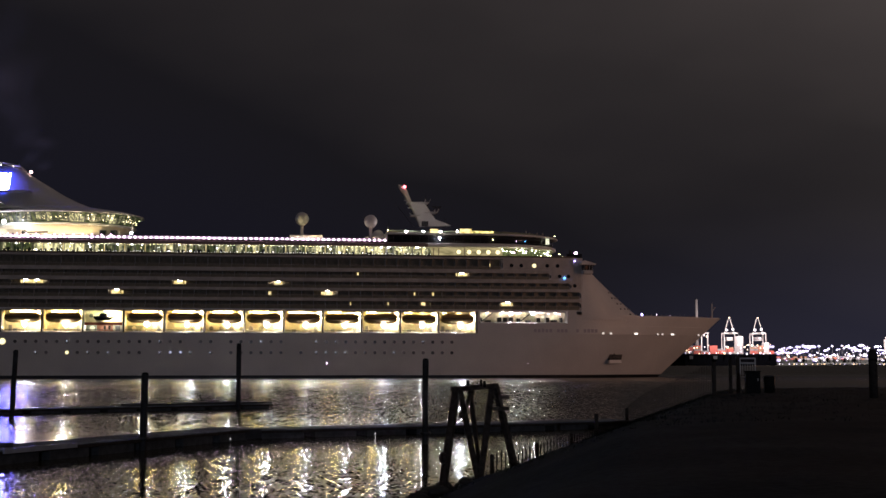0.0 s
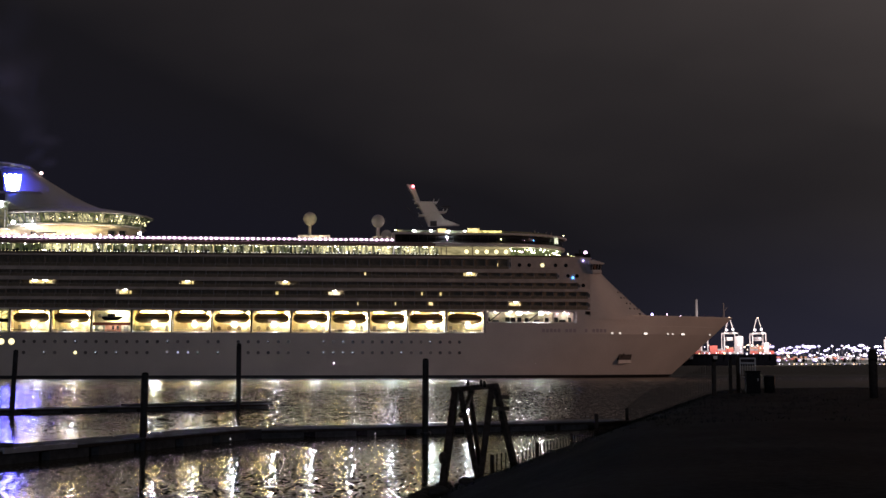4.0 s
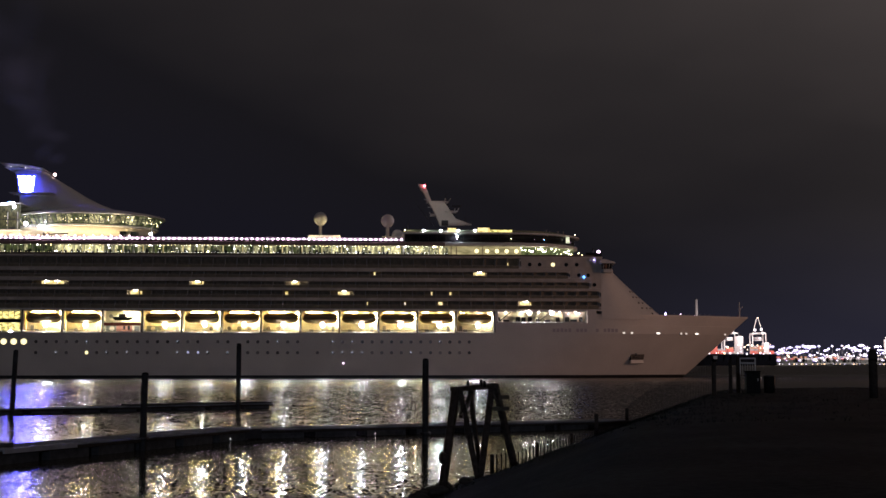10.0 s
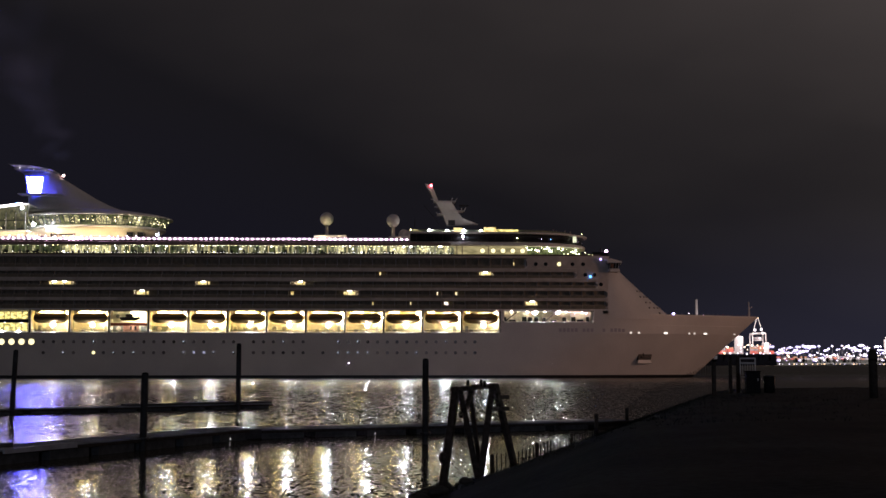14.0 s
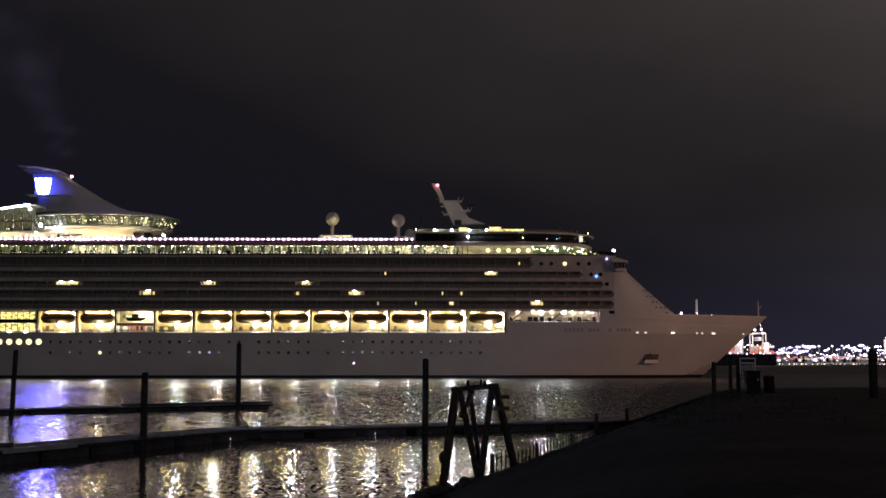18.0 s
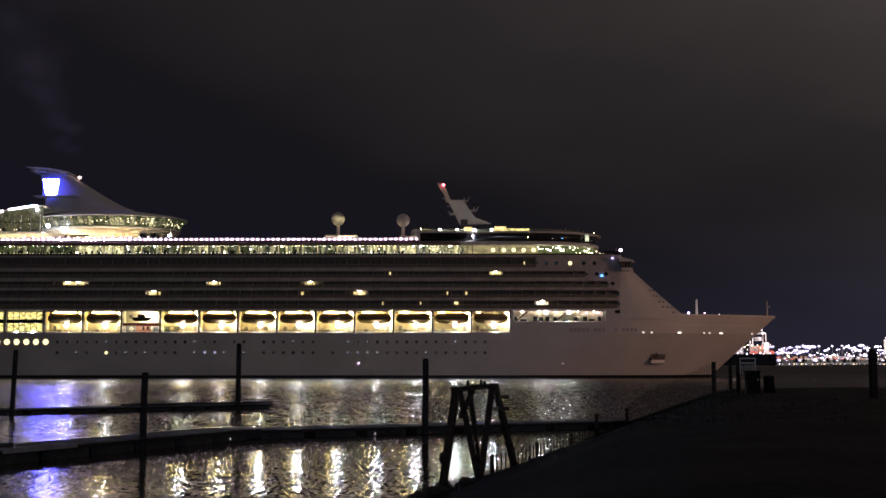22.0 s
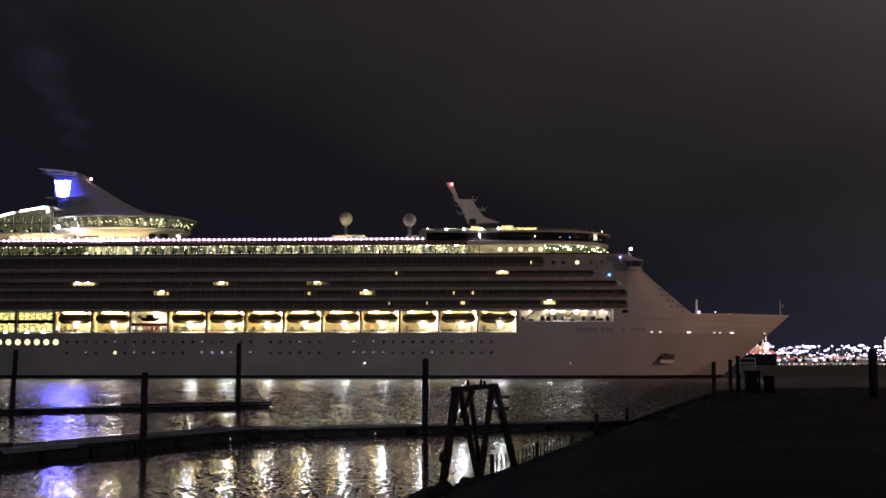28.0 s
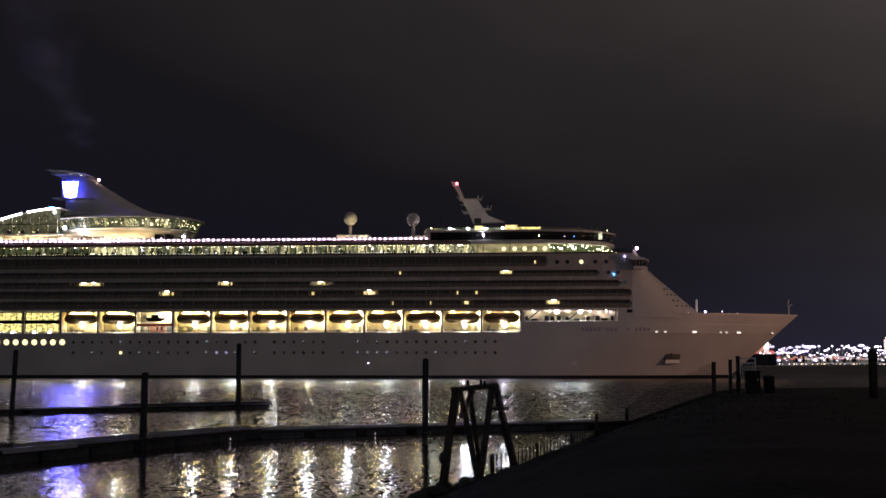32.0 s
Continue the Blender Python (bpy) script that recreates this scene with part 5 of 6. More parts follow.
def build_forward_opening(ship):
    """The open mooring deck ahead of the lifeboats, under the balconies."""
    x0, x1, z0, z1 = 20.3, 45.6, 15.85, 18.65
    op = part("mooring_deck", rounded_frame(x0 + 0.3, x1 - 0.3, z0, z1, -HALF - 0.02, 0.5, 0.12, 0.5), PAINT, ship, "lit open mooring deck in the ship's side")
    part("bulwark", Mesh().box(19.8, 46.2, -HALF, -HALF + 0.3, 12.5, z0 - 0.28), PAINT, op)
    part("floor", Mesh().box(20.0, 46.0, -HALF + 0.3, -15.0, 15.4, 15.6), DECK, op)
    part("end_wall", Mesh().box(45.9, 48.5, -HALF + 0.01, -15.0, 12.5, 18.9), PAINT, op)
    part("end_wall", Mesh().box(19.7, 20.2, -HALF + 0.01, -15.0, 12.5, 18.9), PAINT, op)
    part("post", Mesh().box(39.2, 39.5, -HALF + 0.05, -HALF + 0.35, 15.6, 18.8), PAINT, op)
    for xa in (22.0, 33.2):
        part("davit_boom", Mesh().bar((xa - 0.6, -17.0, 16.2), (xa + 2.4, -17.2, 18.6), 0.3, 0.3), STEEL_DARK, op)
    for x, h, w in ((21.0, 1.6, 0.5), (23.2, 0.9, 0.9), (26.6, 1.7, 0.6), (28.2, 1.6, 0.6), (30.0, 1.7, 0.55), (32.2, 1.5, 0.5), (35.0, 0.9, 0.8), (38.0, 1.6, 0.5), (40.6, 1.7, 0.6), (42.5, 1.0, 0.9), (44.6, 1.7, 0.4)):
        part("deck_machinery", Mesh().box(x - w, x + w, -16.4, -15.4, 15.6, 15.6 + h, 0.12), STEEL_DARK, op)
    for x in (29.4, 35.8):
        part("floodlamp", Mesh().box(x - 0.35, x + 0.35, -18.94, -18.88, 18.05, 18.5), MOOR_LAMP, op, "bright white floodlamp")
        part("lamp_housing", Mesh().box(x - 0.45, x + 0.45, -18.88, -18.5, 17.98, 18.58, 0.04), GREY, op)
    for x in (23.0, 27.5, 32.5, 38.5, 43.0):
        part("ceiling_lamp", Mesh().box(x - 0.12, x + 0.12, -16.4, -16.2, 18.58, 18.72, 0.02), MOOR_CEILING, op, "white ceiling lamp")
    for x in (41.0, 44.2):
        part("floodlamp", Mesh().box(x - 0.2, x + 0.2, -16.0, -15.8, 18.2, 18.4, 0.03), BULB, op, "white floodlamp")


def build_upper_decks(ship):
    # lido deck: lit windows between posts, roof edge, string of bulbs
    part("lido_floor", Mesh().box(STERN + 2, 48.0, -HALF, HALF - 0.04, 34.28, 34.75, 0.05), DECK, ship)
    part("lido_interior", Mesh().box(-139, 5.6, -17.2, HALF - 1.0, 34.75, 37.2), GREY, ship, "lido deck house behind the glass")
    n = 0
    x = -139.0
    rng = random.Random(21)
    while x < 5.0:
        w = 2.75
        part("window_post", Mesh().box(x - 0.09, x + 0.09, -HALF + 0.15, -HALF + 0.45, 34.75, 37.15), RAIL, ship)
        zone = 0 if x < -104 else (1 if x < -84 else (2 if x < -30 else 3))
        for q in range(3):
            xa = x + 0.1 + 0.86 * q
            odds = ((0.8, 0.14, 0.06, 0.0), (0.2, 0.3, 0.4, 0.1), (0.3, 0.4, 0.25, 0.05), (0.05, 0.15, 0.35, 0.45))[zone]
            lit = -102.6 < xa < -97.4 or -95.3 < xa < -89.4
            glow = ROOM_LIT if lit else rng.choices((ROOM_DARK, ROOM_DIM, ROOM_MID, ROOM_BRIGHT), odds)[0]
            part("lido_pane", Mesh().box(xa, xa + 0.80, -17.32, -17.24, 34.95, 37.05), glow, ship)
        # lamplight on every second post, put in as a thin emitting strip
        if zone and n % 2 == 0:
            part("post_glow", Mesh().box(x - 0.06, x + 0.06, -HALF + 0.08, -HALF + 0.14, 35.0, 36.9, 0.01), CABIN, ship, "glowing strip standing for lamplight on a window post")
        n += 1
        for q in range(3):
            part("step_lamp", Mesh().ball((x + 0.45 + 0.92 * q, -18.9, 34.98), 0.05, 6, 4), LIDO_BULB if zone else LOUNGE_LAMP, ship)
        for q in range(rng.choice((1, 2, 3))):
            xa = x + rng.uniform(0.1, 2.2)
            part("deck_furniture", Mesh().box(xa, xa + rng.uniform(0.25, 0.8), -18.2, -17.7, 34.75, 34.75 + rng.uniform(0.4, 1.3), 0.06), GLASS_DARK, ship)
        for q in range(rng.choice((2, 3, 3)) if zone else rng.choice((0, 1, 1))):
            part("ceiling_lamp", Mesh().ball((x + rng.uniform(0.2, 2.5), -18.3, 36.95 - rng.choice((0, 0, 0.15, 0.8, 1.7))), rng.choice((0.04, 0.05, 0.07, 0.09, 0.2))), LIDO_BULB if rng.random() < 0.85 else WARM_BULB, ship)
        x += w
    part("lido_roof", Mesh().box(STERN + 4, 5.6, -HALF - 0.05, HALF, 37.15, 38.05, 0.08), material("roof_edge_paint", (0.30, 0.20, 0.18), 0.5, grain=0.1, stain=0.1), ship, "roof edge of the lido deck")
    part("sports_deck", Mesh().box(STERN + 6, 5.0, -HALF + 0.3, HALF - 0.3, 38.05, 38.2), DECK, ship)
    part("deck_railing", Mesh().box(-139, -6, -HALF + 0.45, -HALF + 0.49, 38.2, 39.25), GLASS_DARK, ship, "tinted glass deck railing")
    # board added as a reflector, so the bulbs' glow forms a band
    part("bulb_glow_board", Mesh().box(-139, -6, -HALF + 0.36, -HALF + 0.42, 38.55, 39.12), PAINT, ship, "white board added behind the bulbs to catch their glow")
    part("railing_cap", Mesh().box(-139, -6, -HALF + 0.40, -HALF + 0.54, 39.25, 39.33), RAIL, ship)
    bulb = Mesh().ball((0, 0, 0), 0.27, 8, 6)
    bulb = bulb.data("bulb")
    bulb.materials.append(BULB)
    small = Mesh().ball((0, 0, 0), 0.23, 8, 6).data("bulb")
    small.materials.append(BULB)
    x = -132.0
    while x < -6.5:
        part("bulb", bulb if rng.random() < 0.45 else small, None, ship, at=(x, -HALF + 0.2, 38.85 + rng.uniform(-0.04, 0.04)))
        x += 1.44
    # low pool-deck houses behind the railing
    for xa, xb, h in ((-33.5, -24.0, 1.6), (-12.0, -6.0, 1.3), (-74, -66, 0.5)):
        part("deck_house", Mesh().box(xa, xb, -11, 8, 38.2, 39.3 + h, 0.2), PAINT, ship)
    for x, y in ((-31.5, -13.0), (-27.0, -14.0), (-12.5, -15.5), (-22.0, -15.0)):
        part("deck_floodlamp", Mesh().ball((x, y, 39.0), 0.33), DECK_FLOOD, ship, "warm deck floodlamp")
    # radomes
    for x, y, z, r, foot in ((-29.9, -7.6, 45.9, 1.95, 38.2), (-10.6, -17.0, 44.4, 1.85, 38.2), (-7.4, -3.0, 41.7, 1.7, 38.2)):
        dome = part("radome", Mesh().ball((x, y, z), r, 20, 14), PAINT, ship, "white spherical radome on a post")
        part("pedestal", Mesh().tube((x, y, foot), (x, y, z - r * 0.75), 0.55, 0.42, 12), PAINT, dome)
        part("flange", Mesh().tube((x, y, z - r * 0.93), (x, y, z - r * 0.80), 0.95, 1.15, 14), PAINT, dome)
        part("base_plate", Mesh().tube((x, y, foot), (x, y, foot + 0.25), 0.9, 0.8, 12), GREY, dome)
    # forward lounge: two tiers with a rounded nose

    def nose(b, x0, cx, a, z, n=20):
        pts = [(x0, -b, z), (x0 + (cx - x0) * 0.5, -b, z)]
        pts += [(cx + a * math.sin(math.pi * k / n), -b * math.cos(math.pi * k / n), z) for k in range(n + 1)]
        return pts + [(x0 + (cx - x0) * 0.5, b, z), (x0, b, z)]

    # the wall itself emits, where lamps under the fascia would light it
    part("lounge_wall", Mesh().loft([nose(16.2, 5.6, 24, 21, 34.75), nose(16.2, 5.6, 24, 21, 37.3)]), LOUNGE_GLOW, ship, "cream lounge wall under the observation deck, glowing in place of lamplight")
    rows = [[(24 + 21.12 * math.sin(a), -16.32 * math.cos(a), z) for z in (34.8, 37.2)] for a in [0.17 + 1.35 * k / 14 for k in range(15)]]
    part("nose_glass", Mesh().loft(rows, closed=False, caps=False, smooth=False), interior("bar_interior", (0.006, 0.010, 0.004), (0.22, 0.25, 0.09), 0.8, 2.2, 1.6, 3.0), ship, "green-tinted bar windows round the nose")
    for k in range(26):
        x = 6.0 + 1.5 * k
        if x < 24 and k in (0, 1, 2, 7):
            part("window_post", Mesh().box(x - 0.12, x + 0.12, -16.4, -16.2, 34.75, 37.3), CREAM, ship)
    for x in (14.8, 17.8, 20.6, 23.4, 26.2):
        m = Mesh()
        y = -16.2 if x <= 24 else -16.2 * math.sqrt(1 - ((x - 24) / 21) ** 2)
        disc(m, (x, y - 0.03, 36.0), 0.62, 0.04)
        part("round_window", m, PORTLIT, ship, "lit round lounge window")
    m = Mesh().loft([nose(16.9, 5.6, 24, 21.8, 37.3), nose(17.4, -5.8, 24, 22.3, 37.5), nose(17.4, -5.8, 24, 22.3, 38.25), nose(16.8, -5.8, 24, 21.6, 38.5)], smooth=False)
    part("lounge_fascia", m, PAINT, ship, "white curved fascia between the lounge tiers")
    part("observation_glass", Mesh().loft([nose(16.4, -5.8, 24, 21.2, 38.5), nose(17.2, -5.8, 24, 22.2, 40.7)]), GLASS_DARK, ship, "dark band of observation windows")
    for k in range(12):
        x = -4 + 2.5 * k
        part("mullion", Mesh().bar((x, -16.45, 38.5), (x, -17.22, 40.7), 0.1, 0.1), STEEL_DARK, ship)
    m = Mesh().loft([nose(17.2, -5.8, 24, 22.2, 40.7), nose(17.7, -6.0, 24, 22.9, 40.85), nose(17.7, -6.0, 24, 22.9, 41.2), nose(17.0, -6.0, 24, 22.2, 41.35)], smooth=False)
    part("lounge_roof", m, PAINT, ship, "white rounded roof of the forward lounge")
    part("roof_screen", Mesh().loft([nose(15.6, -5.0, 22, 20.5, 41.35), nose(15.6, -5.0, 22, 20.5, 42.1)], caps=False), material("green_screen", (0.20, 0.24, 0.16), 0.3, grain=0.1), ship, "low green-tinted wind screen")
    part("gym_end", Mesh().box(-6.3, -5.8, -17.4, 17.4, 34.75, 41.2), PAINT, ship)
    # lamps on the lounge roof
    for x, z, r, mt in ((-0.4, 41.9, 0.42, COOL_FLOOD), (4.6, 41.9, 0.40, COOL_FLOOD), (9.6, 41.9, 0.42, COOL_FLOOD), (14.4, 42.0, 0.40, COOL_FLOOD), (9.1, 39.9, 0.36, COOL_FLOOD), (9.2, 39.2, 0.2, BULB),
                        (-5.6, 42.0, 0.3, WARM_BULB), (31.0, 41.9, 0.17, BLUE_LAMP), (34.4, 39.4, 0.25, BLUE_LAMP), (24.6, 39.5, 0.25, WARM_BULB), (31.6, 39.3, 0.12, BULB), (43.6, 41.2, 0.22, WARM_BULB)):
        yy = -17.5 if z < 41 and x < 26 else (-15.75 if x < 24 else -13.0)
        if z < 41 and x > 26:
            yy = -16.4 * math.sqrt(max(0, 1 - ((x - 24) / 21.2) ** 2)) - 0.9
        part("roof_lamp", Mesh().ball((x, yy, z), r * 0.52), mt, ship, "small lamp on the forward lounge")
    part("lit_cabinet", Mesh().box(6.6, 9.0, -15.7, -15.2, 41.4, 42.6, 0.05), CABIN, ship, "brightly lit deck kiosk")
    part("lit_screen", Mesh().box(15.2, 25.0, -15.75, -15.63, 41.55, 42.15), DINING, ship, "lit strip of the roof bar")
    part("lit_screen", Mesh().box(15.2, 18.6, -15.80, -15.76, 41.5, 42.75), CABIN, ship, "bright end of the roof bar")
    part("lit_stair", Mesh().box(41.3, 42.3, -11.4, -11.0, 38.9, 40.6), STAIR_LIGHT, ship, "lit stair window in the nose")
    for x, h in ((33.0, 1.0), (36.0, 1.8), (37.0, 0.9), (39.4, 1.0), (41.0, 0.8)):
        part("roof_fitting", Mesh().tube((x, -8, 41.3), (x, -8, 42.2 + h * 0.5), 0.3, 0.2, 8), GREY, ship)
    # bulbs under the nose
    for k in range(34):
        x = 27.4 + 16.6 * rng.random()
        y = -16.5 * math.sqrt(max(0.02, 1 - ((x - 24) / 21.3) ** 2)) - 0.25
        part("nose_lamp", Mesh().ball((x, y, 35.4 + rng.choice((0.2, 0.6, 0.9, 1.2, 1.5))), rng.choice((0.07, 0.1, 0.14, 0.2)), 6, 4), rng.choice((GREEN_BULB, GREEN_BULB, BULB, WARM_BULB)), ship)
    x = -139.0
    while x < 5.0:
        part("eave_lamp", Mesh().ball((x, -19.0, 36.98), 0.065 if rng.random() < 0.6 else 0.045, 6, 4), WARM_BULB if rng.random() < 0.5 else GREEN_BULB, ship)
        x += 1.0 if x > -88 else 2.7
    x = -111.0
    while x < -88.0:
        part("bulb", small, None, ship, at=(x + 0.7, -HALF + 0.15, 38.7 + rng.uniform(-0.15, 0.25)))
        x += 1.2
    # raked radar mast
    def mp(px, py):
        return ((px - 805.6) * 0.1654, 56.7 - (py - 326) * 0.168)
    prof = [mp(*p) for p in ((798, 322), (809, 324), (814, 333), (822, 353), (846, 355), (852, 364), (858, 374), (866, 384), (880, 389), (894, 394), (838, 396), (830, 378), (822, 362), (815, 352), (808, 338), (802, 330))]
    mast = part("radar_mast", Mesh().plate(prof, -1.3, 1.3), PAINT, ship, "white raked radar mast with platforms")
    for (pa, pb) in (((813, 354), (853, 354)), ((846, 371), (869, 371)), ((820, 377), (836, 377))):
        (xa, za), (xb, zb) = mp(*pa), mp(*pb)
        part("platform", Mesh().box(xa, xb, -2.2, 2.2, zb - 0.15, zb + 0.1, 0.04), PAINT, mast)
    for px, py, h in ((848, 347, 1.8), (868, 365, 1.6), (853, 351, 0.9), (780, 392, 1.8), (884, 386, 1.6)):
        x, z = mp(px, py)
        part("antenna", Mesh().tube((x, 0, z - 1.6), (x, 0, z + h * 0.6), 0.16, 0.07, 6), STEEL_DARK, mast)
    for pa, pb in (((852, 355), (856, 348)), ((868, 372), (871, 365)), ((821, 377), (818, 373)), ((845, 355), (847, 348)), ((863, 372), (864, 366)), ((808, 350), (816, 352)), ((815, 364), (824, 364))):
        (xa, za), (xb, zb) = mp(*pa), mp(*pb)
        part("mast_bracket", Mesh().bar((xa, -1.5, za), (xb, -1.5, zb), 0.22, 0.18), PAINT, mast)
    for q in range(9):
        (xa, za) = mp(811 + 3.4 * q, 340 + 6.5 * q)
        part("ladder_rung", Mesh().bar((xa - 0.75, -1.0, za), (xa - 0.1, -1.0, za), 0.1, 0.1), GREY, mast)
    (xa, za), (xb, zb) = mp(806, 336), mp(834, 397)
    part("stay_wire", Mesh().tube((xa - 1.6, -0.4, za - 4), (xb - 1.2, -0.4, zb), 0.07, 0.07, 5), STEEL_DARK, mast)
    x, z = mp(868, 362)
    part("radar_scanner", Mesh().box(x - 1.4, x + 1.4, -0.4, 0.4, z, z + 0.45, 0.08), STEEL_DARK, mast)
    x, z = mp(808, 326)
    part("red_beacon", Mesh().ball((x + 0.2, -1.4, z), 0.42), RED_LAMP, mast, "red masthead lamp")
    x, z = mp(846, 392)
    part("mast_door", Mesh().box(x - 1.0, x + 1.0, -1.40, -1.3, z - 0.8, z + 0.8), STEEL_DARK, mast)


def build_front(ship):
    """Sloping white front of the superstructure, and the bridge across it."""
    m = Mesh()
    m.loft([superstructure_outline(z) for z in (16.6, 18.0, 20, 23, 26, 29, 30.2)], closed=False, caps=False)
    zs = superstructure_outline(30.2)
    m.add(zs, [tuple(range(len(zs)))])
    part("sloping_front", m, PAINT, ship, "smooth white sloping front of the superstructure")
    br = part("bridge", Mesh().loft([[(x, y * 0.99, z) for x, y, _ in superstructure_outline(30.2)] for z in (30.2, 31.0)], closed=True), PAINT, ship, "navigation bridge across the front")
    part("bridge_glass", Mesh().loft([[(x + o, y * 0.985, z) for x, y, _ in superstructure_outline(30.2)] for z, o in ((31.0, -0.4), (32.6, 0.2))]), GLASS_DARK, br, "dark bridge windows")
    part("bridge_roof", Mesh().loft([[(x + o, y * 1.01, z) for x, y, _ in superstructure_outline(30.2)] for z, o in ((32.6, 0.3), (32.95, 0.4), (33.05, 0.1))]), PAINT, br)
    part("wing", Mesh().box(50.0, 52.9, -21.6, -17.5, 29.6, 30.7, 0.25), PAINT, br, "enclosed bridge wing over the side")
    part("wing_glass", Mesh().loft([[(50.2, -21.4, 30.7), (52.5, -21.4, 30.7), (52.7, -17.6, 30.7), (50.2, -17.6, 30.7)], [(50.0, -21.8, 32.2), (53.1, -21.8, 32.2), (53.3, -17.6, 32.2), (50.0, -17.6, 32.2)]], smooth=False), GLASS_DARK, br)
    part("wing_roof", Mesh().plate([(49.4, 33.2), (50.4, 33.5), (53.6, 32.6), (53.6, 32.25), (49.4, 32.3)], -22.0, -17.2), PAINT, br)
    part("lit_pane", Mesh().box(50.5, 51.2, -21.84, -21.80, 30.9, 31.9), BOX_RUST, br)
    for x in (50.2, 51.0, 51.8, 52.6):
        part("window_bar", Mesh().bar((x, -21.42, 30.7), (x + 0.1, -21.86, 32.2), 0.1, 0.1), PAINT, br)
    part("shelf_deck", Mesh().box(40, 50.4, -HALF + 0.02, 18, 33.9, 34.3, 0.05), PAINT, ship)
    part("shelf_screen", Mesh().box(45.6, 50.2, -HALF + 0.2, -HALF + 0.24, 34.3, 35.5), GLASS_DARK, ship)
    for x, z in ((44.6, 34.7), (45.6, 34.6), (43.6, 35.3)):
        part("edge_lamp", Mesh().ball((x, -HALF + 0.1, z), 0.11), WARM_BULB, ship)
    part("side_lamp", Mesh().ball((48.0, -HALF - 0.2, 33.4), 0.2), VIOLET_LAMP, ship)
    lm = part("lamp_mast", Mesh().plate([(50.8, 33.0), (54.4, 33.0), (52.6, 36.0), (51.9, 36.9), (51.5, 36.9)], -0.6, 0.6), PAINT, ship, "short raked mast over the bridge")
    part("masthead_lamp", Mesh().ball((52.7, -0.9, 37.3), 0.48), BULB, lm, "bright white masthead lamp")
    part("lamp_shield", Mesh().box(51.0, 51.4, -0.8, 0.8, 36.6, 38.3, 0.05), STEEL_DARK, lm)
    part("front_slot", Mesh().box(61.2, 65.8, -14.6, -12.0, 18.1, 18.62, 0.05), GLASS_DARK, ship, "dark slot at the foot of the sloping front")
    for z, degrees_round in ((24.6, (46, 54)), (23.0, (42, 50, 58)), (21.4, (44, 52)), (19.9, (42, 50, 58, 66))):
        for d in degrees_round:
            a = radians(d)
            c = (50.0 + (front_line(z) - 50.0) * math.sin(a) ** 0.9, -HALF * math.cos(a) ** 0.62, z)
            part("front_window", Mesh().ball(c, 0.36, 8, 6, 0.8), GREY, ship, "small grey window in the sloping front")


